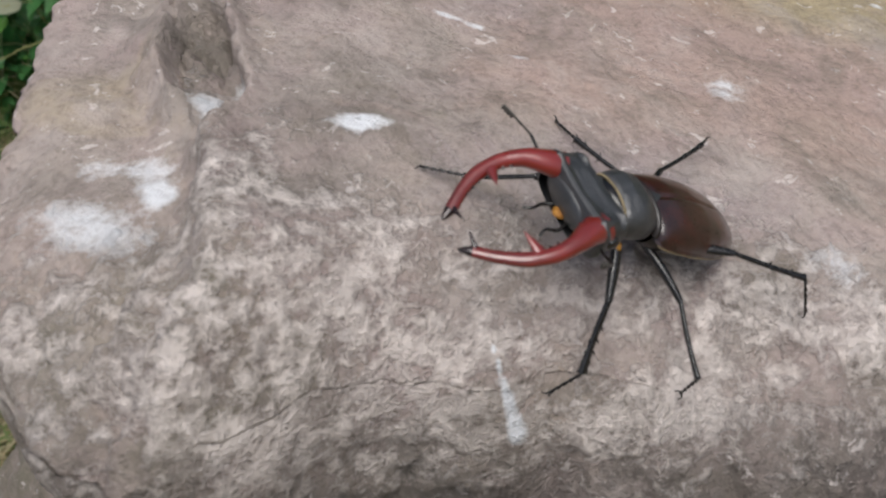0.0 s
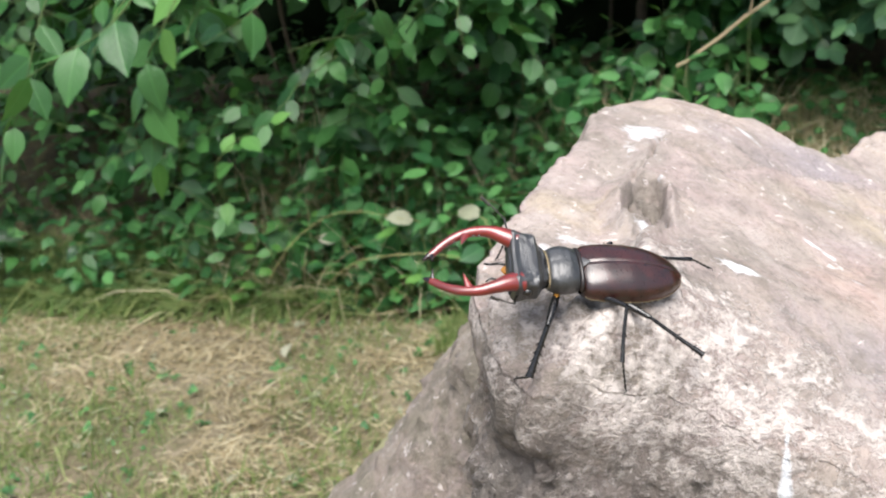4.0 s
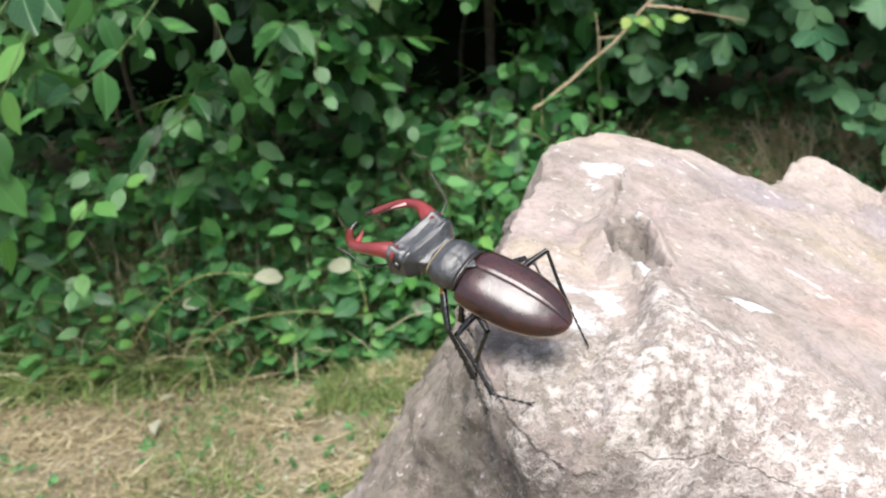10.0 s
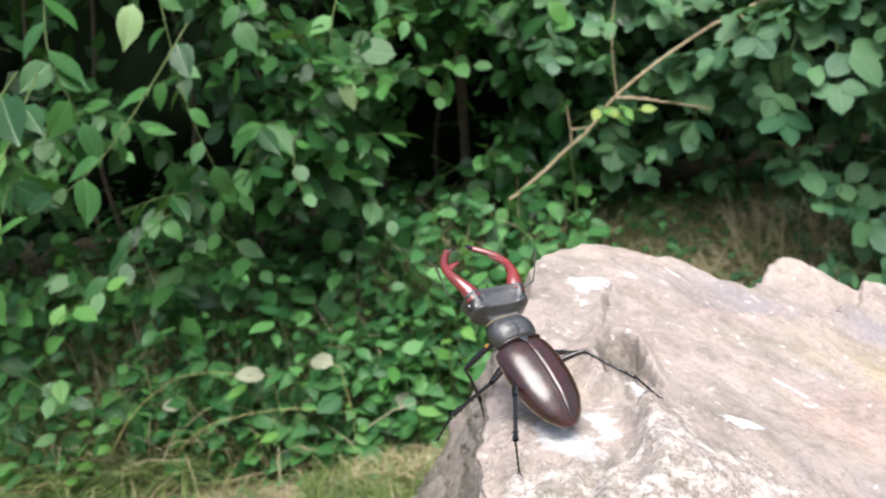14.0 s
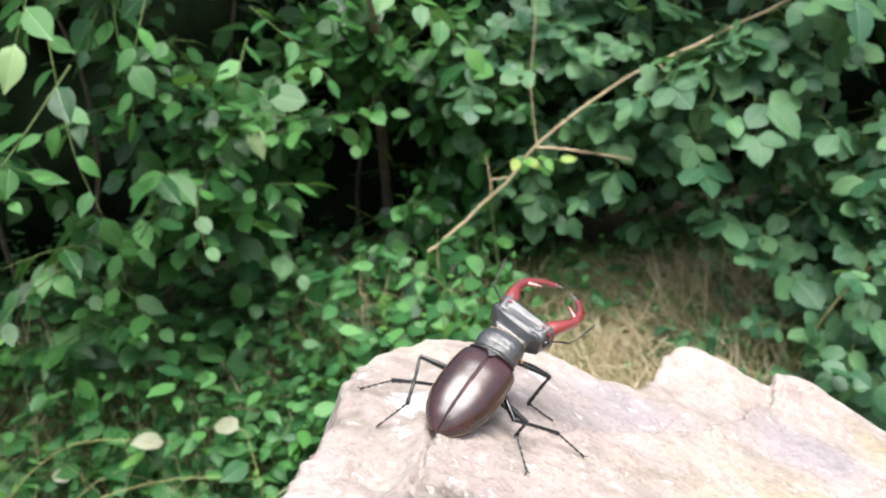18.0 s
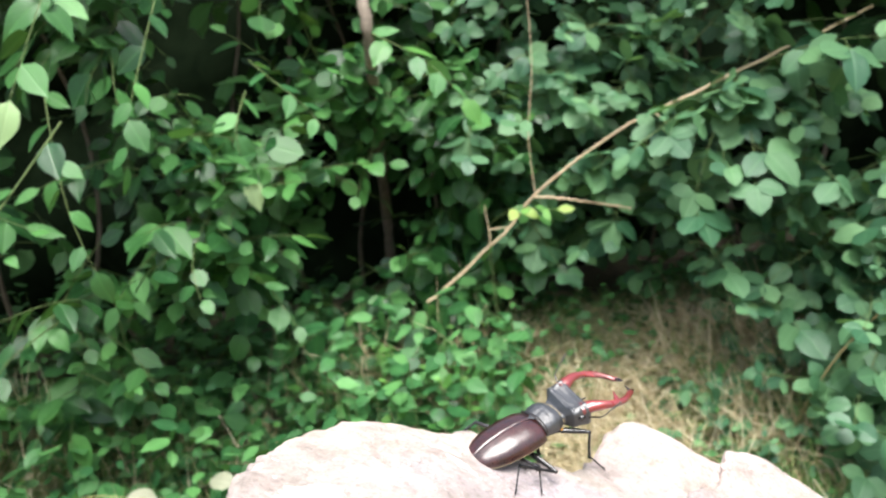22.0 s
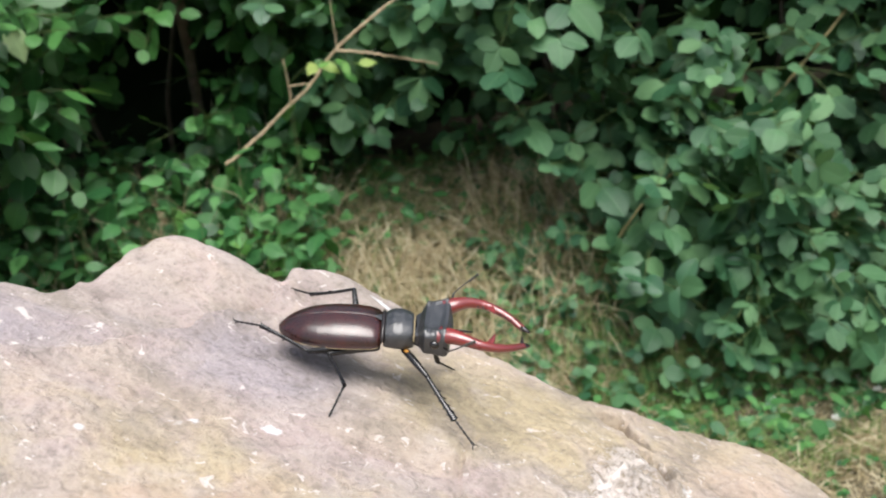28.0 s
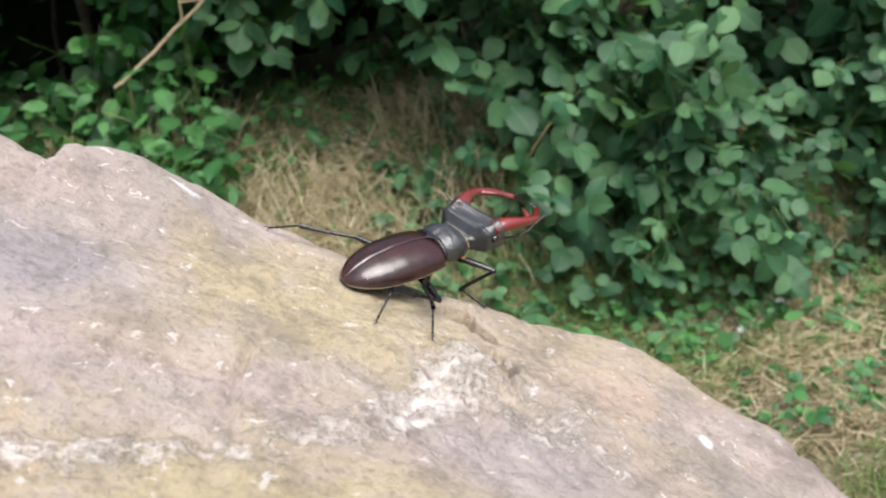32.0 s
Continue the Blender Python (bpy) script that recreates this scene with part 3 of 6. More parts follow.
    violet = (1.0 * spot(X, Y, .113, .157, .027, .022, 20) + 0.7 * spot(X, Y, .045, .150, .03, .02, 25) + 0.6 * spot(X, Y, .07, .06, .05, .02, -25) + 0.5 * spot(X, Y, .05, -.01, .04, .02)
              + 0.5 * spot(X, Y, .13, .03, .04, .02, -15) + 0.6 * spot(X, Y, .215, .105, .03, .02) + 0.4 * spot(X, Y, .01, .13, .025, .025)) * on
    salmon = (0.9 * spot(X, Y, .105, .045, .05, .025, -15) + 0.8 * spot(X, Y, .16, .01, .07, .03) + 0.9 * spot(X, Y, .095, .078, .035, .014, 20) + 0.6 * spot(X, Y, .26, .145, .03, .02) + 0.5 * spot(X, Y, .05, .02, .04, .02)) * on
    band = np.exp(-(segment_side(X, Y, [(.10, .084), (.135, .090), (.160, .098), (.185, .110), (.205, .128), (.220, .150)]) / .007) ** 2)
    frontness = step(.01, -.035, Y) * step(.34, .0, X)
    crust = (0.26 - 0.12 * step(.02, .07, X)) * frontness * (1 - on) * step(-.16, -.03, up) + 0.95 * spot(X, Y, .02, -.046, .10, .016) * step(-.05, -.012, up) + 0.30 * frontness * step(-.06, -.01, up) + 0.25 * frontness
    crust = crust + (0.9 * band + 0.75 * spot(X, Y, .226, .132, .028, .03)) * on + 0.5 * spot(X, Y, -.018, -.014, .02, .02) + 0.5 * np.exp(-np.abs(segment_side(X, Y, LEDGE)) / .004) * on
    crust = crust + 0.6 * np.exp(-((segment_side(X, Y, SCARP) - .003) / .004) ** 2) * step(.09, .02, Y) * on
    # algae patches, and a darker olive tone within the pit
    algae = 0.35 * spot(X, Y, -.055, -.05, .03, .02) + 0.5 * (1 - step(-.10, -.02, up)) * step(-.05, -.09, X) + 0.35 * spot(X, Y, -.03, -.055, .02, .02) * step(-.03, .0, up) + 0.30 * pit_mask(X, Y) * on
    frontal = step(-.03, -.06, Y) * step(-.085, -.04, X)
    # film mask; also paints shade on the front corner and faces turned from the sky
    film_shade = (1 - on) * step(-.004, -.05, up) * (0.82 - 0.04 * frontal) * (1 - 0.75 * step(-.06, -.10, X)) + 0.42 * pit_mask(X, Y) + 0.45 * spot(X, Y, -.062, -.060, .016, .014) + 0.45 * step(-.045, -.066, Y) * step(.02, .08, X)
    lich = 1.0 * np.exp(-((Y - .114) ** 2 + (Z - .65) ** 2) / .0085 ** 2) * (X < -.06) + 1.0 * np.exp(-((Y - .092) ** 2 + (Z - .617) ** 2) / .008 ** 2) * (X < -.06) + 0.8 * np.exp(-((Y - .13) ** 2 + (Z - .60) ** 2) / .006 ** 2) * (X < -.06)
    for name, cols in (("stain", (lime, ochre, violet)), ("crust", (crust, algae, lich)), ("film_shade", (film_shade, salmon, 0 * lime))):
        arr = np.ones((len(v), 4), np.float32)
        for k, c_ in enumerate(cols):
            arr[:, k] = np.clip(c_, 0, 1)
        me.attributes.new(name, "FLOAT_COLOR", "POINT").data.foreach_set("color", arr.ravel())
    ob = new("boulder", me)
    return tagged(ob, "large weathered grey-brown sandstone boulder with pale crust and white lime spots", "boulder")


boulder = build_rock()

# ---- ground ----
def ground_height(x, y):
    bank = np.clip(y - (1.50 - 0.10 * step(0.3, 1.2, x) + 0.17 * step(-0.05, -0.4, x)), 0, None)
    z = 0.62 * np.minimum(bank, 0.62 + 0.10 * np.clip(bank - 0.62, 0, None))
    p = np.stack([x, y, 0 * x], -1).reshape(-1, 3)
    return z + (0.012 * fbm(p, 3.0, 3)).reshape(x.shape) * (1 - step(3, 6, np.hypot(x, y)))


# the hedge's face along y, at several x
FRONT_X = (-2.5, -1.1, -0.75, -0.5, -0.3, 0.0, 0.3, 0.45, 0.55, 0.9, 1.15, 1.4, 2.8)
FRONT_Y = (1.50, 1.50, 1.52, 1.66, 1.85, 2.02, 2.06, 1.94, 1.78, 1.56, 1.46, 1.50, 1.5)


def build_ground():
    e = np.concatenate([-np.geomspace(400, 3, 24), np.linspace(-2.9, 2.9, 150), np.geomspace(3, 400, 24)])
    f = np.concatenate([-np.geomspace(400, 1.0, 24), np.linspace(-0.9, 3.4, 120), np.geomspace(3.6, 400, 20)])
    x, y = np.meshgrid(e, f)
    z = ground_height(x, np.minimum(y, 3.4))
    n, m = x.shape
    a = (np.arange(n - 1)[:, None] * m + np.arange(m - 1)[None]).ravel()
    me = mesh_of("ground", np.stack([x, y, z], -1).reshape(-1, 3), np.stack([a, a + 1, a + m + 1, a + m], -1), SOIL)
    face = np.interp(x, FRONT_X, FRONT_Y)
    # red: leaf litter; green: painted shade behind the hedge's face
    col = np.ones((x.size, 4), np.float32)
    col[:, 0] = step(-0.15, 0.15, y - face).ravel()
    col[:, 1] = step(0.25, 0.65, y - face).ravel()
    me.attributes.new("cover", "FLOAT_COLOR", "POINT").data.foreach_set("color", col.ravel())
    return tagged(new("ground", me), "dry trodden soil under thin grass", "ground", kind="structure")


ground = build_ground()


def blades(name, pts, length, width, mat, label, lean=0.5, seed=1, flat=0.0):
    """A turf of bent blades, four faces each."""
    rng = np.random.default_rng(seed + 1000)
    n = len(pts)
    az = rng.uniform(0, 2 * math.pi, n)
    ln = length * rng.uniform(0.45, 1.25, n)
    tilt = np.clip(rng.normal(lean, 0.35, n) + flat, 0.02, 1.5)
    rise = (ground_height(pts[:, 0], pts[:, 1] + 0.02) - ground_height(pts[:, 0], pts[:, 1] - 0.02)) / 0.04
    d = np.stack([np.cos(az), np.sin(az), rise * np.sin(az)], -1)
    sd = np.stack([-np.sin(az), np.cos(az), 0 * az], -1) 
    twist = rng.uniform(-1.2, 1.2, n)
    sd = (sd * np.cos(twist)[:, None] + np.array([0, 0, 1.0]) * np.sin(twist)[:, None]) * (width * rng.uniform(0.6, 1.3, n))[:, None]
    rows = []
    lie, curl = rng.uniform(0.002, 0.10, n) * length / 0.06 * 0.25, rng.normal(0, 0.30, n)
    flatside = np.stack([-np.sin(az), np.cos(az), 0 * az], -1)
    for k, u in enumerate((0.0, 0.4, 0.75, 1.0)):
        bend = tilt * (0.55 + 0.6 * u)
        if lean >= 1.0:
            # dead stems lie along the slope, bowed sideways
            c = pts + d * (ln * (u - 0.5))[:, None] + flatside * (curl * ln * (u - 0.5) ** 2)[:, None] + np.array([0, 0, 1.0]) * (lie * (0.4 + u) + 0.004)[:, None]
        else:
            c = pts + d * (ln * u * np.sin(bend))[:, None] + np.array([0, 0, 1.0]) * (ln * u * np.cos(bend))[:, None]
        w = (1.0, 0.9, 0.6, 0.08)[k]
        rows += [c - sd * w, c + sd * w]
    v = np.stack(rows, 1).reshape(-1, 3)
    base = (np.arange(n) * 8)[:, None, None]
    f = (base + np.array([[0, 1, 3, 2], [2, 3, 5, 4], [4, 5, 7, 6]])[None]).reshape(-1, 4)
    ob = new(name, mesh_of(name, v, f, mat))
    return tagged(ob, label, "grass", kind="stuff")


def scatter(n, x0, x1, y0, y1, seed, keep=None):
    rng = np.random.default_rng(seed)
    x, y = rng.uniform(x0, x1, n), rng.uniform(y0, y1, n)
    if keep is not None:
        k = keep(x, y, rng.uniform(0, 1, n))
        x, y = x[k], y[k]
    return np.stack([x, y, ground_height(x, y) - 0.002], -1)


def patchy(scale, lo, hi, off=0.0):
    return lambda x, y, r: step(lo, hi, fbm(np.stack([x, y, 0 * x + off], -1), scale, 3)) > r


blades("lawn_grass", scatter(82000, -1.9, 2.1, 0.3, 1.85, 3, patchy(4.0, -0.3, 0.5)), 0.036, 0.0010, GRASS, "short patchy green lawn grass", 0.7, 3)
blades("lawn_tufts", scatter(21000, -1.9, 2.0, 0.3, 1.75, 13, patchy(6.0, 0.1, 0.7, 3.0)), 0.065, 0.0016, GRASS, "taller green tufts in the thin lawn", 0.75, 13)
blades("straw_patches", scatter(27000, -1.9, 2.0, 0.3, 1.8, 14, patchy(5.0, -0.05, 0.6, 11.0)), 0.055, 0.0014, STRAW, "pale matted straw in the thin lawn", 1.2, 14, 0.15)
blades("dry_grass", scatter(60000, -1.9, 2.1, 0.3, 1.85, 4, patchy(3.0, -0.6, 0.4, 5.0)), 0.036, 0.0010, STRAW, "dry flattened straw-coloured grass", 1.1, 4, 0.2)
blades("verge_grass", scatter(19000, 0.35, 1.9, 0.75, 1.62, 15, patchy(5.0, -0.35, 0.5, 6.0)), 0.055, 0.0014, GRASS, "matted yellow-green grass at the foot of the bank", 0.95, 15)
blades("verge_straw", scatter(26000, 0.35, 1.9, 0.75, 1.62, 18, patchy(6.0, -0.2, 0.6, 12.0)), 0.06, 0.0015, STRAW, "bleached dead stems lying through the grass beside the bank", 1.1, 18, 0.15)
blades("bank_grass", scatter(42000, -0.55, 1.7, 1.40, 2.30, 5, patchy(3.0, -0.5, 0.4, 2.0)), 0.070, 0.0013, GRASS, "longer green grass on the bank", 0.75, 5)
blades("bank_straw", scatter(46000, -0.45, 1.4, 1.5, 2.30, 6, patchy(2.6, -0.7, 0.3, 8.0)), 0.085, 0.0014, STRAW, "dry straw on the bank below the hedge", 1.0, 6, 0.1)
blades("straw_tuft", scatter(2600, -0.12, 0.48, 1.56, 1.92, 8), 0.17, 0.0021, STRAW, "pale dry straw lying flattened on the bank", 1.1, 8, 0.1)
blades("straw_heap", scatter(4200, -0.10, 0.42, 1.60, 1.86, 9), 0.11, 0.0015, STRAW, "heap of bleached straw on the bank beside the boulder", 0.95, 9)
blades("hedge_grass", scatter(8000, -1.3, 0.1, 1.64, 2.05, 16, patchy(4.0, -0.3, 0.5, 9.0)), 0.19, 0.0019, GRASS, "long thin grass growing through the leaves at the hedge foot", 0.75, 16)
blades("hedge_straw", scatter(2600, -1.3, 0.1, 1.62, 2.0, 17, patchy(3.0, -0.3, 0.5, 4.0)), 0.27, 0.0019, STRAW, "dry bent stalks among the leaves at the hedge foot", 0.85, 17)
blades("edge_grass", scatter(4200, -2.2, -0.80, 1.58, 1.80, 7), 0.17, 0.0019, GRASS, "long green grass bent over at the foot of the hedge", 1.0, 7, 0.1)

blades("bank_stems", scatter(3400, -0.20, 0.95, 1.62, 2.02, 19, patchy(5.0, -0.4, 0.5, 7.0)), 0.17, 0.0017, STRAW, "long bleached stems standing through the grass of the bank", 0.7, 19, 0.1)
blades("bank_tussocks", scatter(3600, -0.30, 1.30, 1.52, 1.95, 20, patchy(5.0, -0.3, 0.5, 14.0)), 0.14, 0.0017, GRASS, "long yellow-green grass blades on the bank", 0.75, 20)

# ---- leaves ----
def leaf_template(rows, wide, blunt, tooth):
    """A leaf of length 1 along +y: five points a row, folded along its rib and curved down at the tip."""
    u = np.linspace(0, 1, rows)
    w = wide * np.sin(np.pi * u ** (0.86 if blunt else 0.74)) ** (0.55 if blunt else 0.75) + 0.010
    if not blunt:
        w = w * (1 - 0.42 * np.exp(-((u - 0.9) / 0.13) ** 2))
    w[-1] = 0.004
    v, uv = [], []
    for k in range(rows):
        z = -0.22 * u[k] ** 2
        ww = w[k] * (1 + (tooth if k % 2 else -tooth))
        for s in (-1, -0.55, 0, 0.55, 1):
            v.append((s * ww, u[k] + 0.05 * abs(s), z + (abs(s) * 0.34 - s * s * 0.26) * w[k]))
            uv.append((0.5 + 0.5 * s * ww / (wide * 1.1), u[k]))
    f = []
    for k in range(rows - 1):
        for s in range(4):
            a = 5 * k + s
            f.append((a, a + 1, a + 6, a + 5))
    return np.array(v), np.array(f), np.array(uv)


LEAF_SHAPE = {"oval": leaf_template(7, 0.27, False, 0.012), "round": leaf_template(6, 0.36, True, 0.02), "lance": leaf_template(6, 0.21, False, 0.0)}


def frames_of(tip, normal):
    """Turn matrices with y along tip and z as near normal as can be."""
    t = tip / np.linalg.norm(tip, axis=1, keepdims=True)
    x = np.cross(t, normal)
    x /= np.linalg.norm(x, axis=1, keepdims=True) + 1e-9
    return np.stack([x, t, np.cross(x, t)], -1)


def leaf_stuff(name, pos, rot, scale, mat, shape):
    lv, lf, luv = LEAF_SHAPE[shape]
    v = np.einsum("nij,nkj->nki", rot, lv[None] * scale[:, None]) + pos[:, None]
    f = (np.arange(len(pos)) * len(lv))[:, None, None] + lf[None]
    return mesh_of(name, v.reshape(-1, 3), f.reshape(-1, 4), mat, True, np.tile(luv, (len(pos), 1)))


LEAF_MESH = {}


def leaf_mesh(mat, shape):
    key = (mat.name, shape)
    if key not in LEAF_MESH:
        LEAF_MESH[key] = mesh_of("leaf", LEAF_SHAPE[shape][0], LEAF_SHAPE[shape][1], mat, True, LEAF_SHAPE[shape][2])
    return LEAF_MESH[key]


def tube(pts, r0, r1, sides=6):
    """A tapered tube along a polyline."""
    p = np.asarray(pts, float)
    n = len(p)
    t = np.gradient(p, axis=0)
    t /= np.linalg.norm(t, axis=1, keepdims=True) + 1e-12
    ref = np.where(np.abs(t[:, 2:3]) > 0.9, [[1.0, 0, 0]], [[0, 0, 1.0]])
    a = np.cross(t, ref)
    a /= np.linalg.norm(a, axis=1, keepdims=True)
    b = np.cross(t, a)
    r = np.linspace(r0, r1, n)[:, None, None]
    an = np.linspace(0, 2 * math.pi, sides, endpoint=False)
    v = p[:, None] + r * (np.cos(an)[None, :, None] * a[:, None] + np.sin(an)[None, :, None] * b[:, None])
    i = (np.arange(n - 1)[:, None] * sides + np.arange(sides)[None]).ravel()
    j = (np.arange(n - 1)[:, None] * sides + (np.arange(sides)[None] + 1) % sides).ravel()
    return v.reshape(-1, 3), np.stack([i, j, j + sides, i + sides], -1)


def spline(points, n):
    """A smooth path through control points."""
    p = np.asarray(points, float)
    s = np.linspace(0, len(p) - 1, n)
    i = np.clip(s.astype(int), 0, len(p) - 2)
    f = (s - i)[:, None]
    a, b, c, d = p[np.maximum(i - 1, 0)], p[i], p[i + 1], p[np.minimum(i + 2, len(p) - 1)]
    return 0.5 * (2 * b + (c - a) * f + (2 * a - 5 * b + 4 * c - d) * f ** 2 + (3 * b - a - 3 * c + d) * f ** 3)


def joined(chunks):
    vs, fs, k = [], [], 0
    for v, f in chunks:
        vs.append(v)
        fs.append(f + k)
        k += len(v)
    return np.concatenate(vs), np.concatenate(fs)


def part_of(name, me, parent, label="", kind=""):
    ob = new(name, me)
    ob.parent = parent
    return tagged(ob, label, kind=kind)


class Growth:
    """Collects the leaves and shoots of one plant."""

    def __init__(self, seed, trefoil=False):
        self.rng = np.random.default_rng(seed)
        self.trefoil = trefoil
        self.pos, self.tip, self.nor, self.size, self.shoots, self.stems = [], [], [], [], [], []

    def leaf(self, pos, tip, nor, size):
        """One leaf, or three leaflets on a stalk."""
        tip = tip / np.linalg.norm(tip)
        if not self.trefoil:
            put = [(pos, tip, size)]
        else:
            side = np.cross(tip, nor)
            side /= np.linalg.norm(side) + 1e-9
            hub = pos + tip * size * 0.35
            put = [(hub, tip, size), (hub, tip * 0.35 + side, size * 0.85), (hub, tip * 0.35 - side, size * 0.85)]
            self.shoots.append((np.array([pos, hub]), 0.0009, 0.0007))
        for p, t, s in put:
            self.pos.append(p)
            self.tip.append(t)
            self.nor.append(nor + self.rng.normal(0, 0.12, 3))
            self.size.append(s)

    def shoot(self, start, way, length, count, size, droop=0.6, jitter=0.30, face=(0.0, -0.62, 0.80), spread=0.45):
        rng = self.rng
        p, d = np.array(start, float), np.array(way, float)
        d /= np.linalg.norm(d)
        pts, seg = [p.copy()], length / count
        face = np.array(face) + rng.normal(0, spread, 3)
        size = size * rng.uniform(0.72, 1.25)
        for k in range(count):
            d = d + np.array([rng.normal(0, 0.12), rng.normal(0, 0.12), -droop * seg * 3])
            d /= np.linalg.norm(d)
            p = p + d * seg
            pts.append(p.copy())
            side = np.cross(d, (0, 0, 1)) * (1 if k % 2 else -1)
            tip = d * 0.6 + side * rng.uniform(0.5, 1.1) + np.array([0, -0.22, -0.55]) + rng.normal(0, jitter, 3)
            if k == count - 1:
                tip = d + rng.normal(0, 0.2, 3)
            self.leaf(p + side * 0.006, tip, face + rng.normal(0, 0.25, 3), size * rng.uniform(0.7, 1.15) * (0.75 if k == count - 1 else 1))
        self.shoots.append((np.array(pts), 0.0020, 0.0008))

    def finish(self, name, label, mat, stem_mat, single, front, base, shape="oval", category="shrub", crown="crown"):
        """Makes the plant: an Empty with its stems, single leaves where front is least, and the rest of the crown as one mesh."""
        root = new(name)
        root.location = base
        tagged(root, label, category)
        off, rng = np.array(base), self.rng
        pos, size = np.array(self.pos) - off, np.array(self.size)
        rot = frames_of(np.array(self.tip), np.array(self.nor))
        scale = size[:, None] * np.stack([rng.uniform(0.85, 1.2, len(size)), np.ones(len(size)), rng.uniform(-0.4, 1.7, len(size))], -1)
        order = np.argsort([front(q) for q in np.array(self.pos)])
        near, rest = order[:single], order[single:]
        if len(rest):
            part_of(crown, leaf_stuff(crown, pos[rest], rot[rest], scale[rest], mat, shape), root, kind="stuff")
        me = leaf_mesh(mat, shape)
        for k in near:
            ob = new("leaf", me)
            ob.parent = root
            m = np.eye(4)
            m[:3, :3] = rot[k] * scale[k][None]
            m[:3, 3] = pos[k]
            ob.matrix_basis = Matrix(m.tolist())
        for p, a, c in self.stems:
            v, f = tube(p - off, a, c, 8)
            part_of("stem", mesh_of("stem", v, f, stem_mat), root)
        if self.shoots:
            v, f = joined([tube(p - off, a, c, 5) for p, a, c in self.shoots])
            part_of("twig", mesh_of("twig", v, f, STEM), root, kind="stuff")
        return root


# ---- the hedge ----
HOLLOWS = ((-.79, .95), (-.24, .88), (-.13, .96), (.95, .97), (-.2, .76), (-.58, .47), (-.4, .66), (1.0, .72), (-.10, .62), (1.12, .55), (-.95, 1.08), (-.68, 1.12), (-.66, .82), (-.95, .75), (-.06, .80), (-.20, .64), (-1.06, .95), (-.86, .88))
FULL = ((.32, .64), (.63, .88), (.81, .80), (.50, .98))


def hedge_front(x):
    """Distance of the hedge's face along y."""
    return float(np.interp(x, FRONT_X, FRONT_Y))


def land(x, y):
    return float(ground_height(np.array([float(x)]), np.array([float(y)]))[0])


def grow_bush(seed, x0, x1, z0, z1, shoots, leaf, depth=0.55, count=(5, 9), droop=0.6, trefoil=False, back=0.26):
    g = Growth(seed, trefoil)
    rng = g.rng
    x, z, r = rng.uniform(x0, x1, shoots * 3), rng.uniform(z0, z1, shoots * 3), rng.uniform(0, 1, shoots * 3)
    # the sprays stand in clumps with dark hollows between them
    clump = fbm(np.stack([x, z * 1.2, 0 * x], -1), 4.2, 2)
    for hx, hz in HOLLOWS:
        clump = clump - 0.75 * spot(x, z, hx, hz, 0.085)
    for hx, hz in FULL:
        clump = clump + 0.5 * spot(x, z, hx, hz, 0.13)
    keep = np.nonzero(step(-0.20, 0.30, clump) > r)[0][:shoots]
    for k in keep:
        y = hedge_front(x[k]) + depth * rng.uniform(0, 1) ** 1.7 - 0.20 * clump[k] + back
        zz = max(z[k], land(x[k], y) + 0.06)
        way = (rng.normal(0, 0.75), -0.75 + rng.normal(0, 0.4), rng.normal(0.2, 0.5))
        g.shoot((x[k], y, zz), way, rng.uniform(0.14, 0.32), int(rng.integers(*count)), leaf, droop)
    # main stems from the ground
    for xs in np.linspace(x0 + 0.1, x1 - 0.1, 4):
        y = hedge_front(xs) + 0.72 + rng.uniform(0, 0.2)
        zb = land(xs, y) - 0.03
        pts = spline([(xs + 0.05 * math.sin(1.3 * k + xs * 9), y - 0.02 * k, zb + (z1 - zb) * k / 6) for k in range(7)], 20)
        g.stems.append((pts, 0.008, 0.003))
    return g


front_y = lambda q: q[1] + 0.15 * abs(q[2] - 0.7)
for seed, name, x0, x1, z0, z1, shoots, size, mat, shape, tre, back, label in (
    (11, "dogwood_shrub", -2.3, -1.15, 0.12, 1.75, 255, 0.068, LEAF_DEEP, "oval", False, 0.26, "dense dark green dogwood shrub in the hedge"),
    (12, "dogwood_shrub", -1.2, -0.40, 0.12, 1.75, 320, 0.074, LEAF_DEEP, "oval", False, 0.26, "dense dark green dogwood shrub over the lawn edge"),
    # the elm takes the darker leaves in place of its shade
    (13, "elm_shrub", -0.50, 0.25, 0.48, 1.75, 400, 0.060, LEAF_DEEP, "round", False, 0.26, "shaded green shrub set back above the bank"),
    (14, "bramble_bush", 0.15, 0.90, 0.46, 1.70, 290, 0.063, LEAF_BLUE, "round", True, 0.26, "blue-green bramble bush with rounded leaves"),
    (15, "bramble_bush", 0.75, 1.75, 0.16, 1.70, 370, 0.062, LEAF_BLUE, "round", True, 0.26, "blue-green bramble bush with rounded leaves leaning out"),
    (17, "bramble_bush", 0.84, 1.95, 0.04, 0.50, 225, 0.058, LEAF_BLUE, "round", True, 0.10, "low blue-green bramble growing out over the grass"),
    (16, "hazel_shrub", 1.6, 2.8, 0.15, 1.75, 234, 0.070, LEAF, "round", False, 0.26, "green hazel shrub at the end of the hedge"),
):
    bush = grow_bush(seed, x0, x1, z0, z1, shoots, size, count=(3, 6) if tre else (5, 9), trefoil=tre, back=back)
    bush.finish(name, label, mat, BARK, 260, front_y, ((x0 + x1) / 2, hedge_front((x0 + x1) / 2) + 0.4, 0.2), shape)


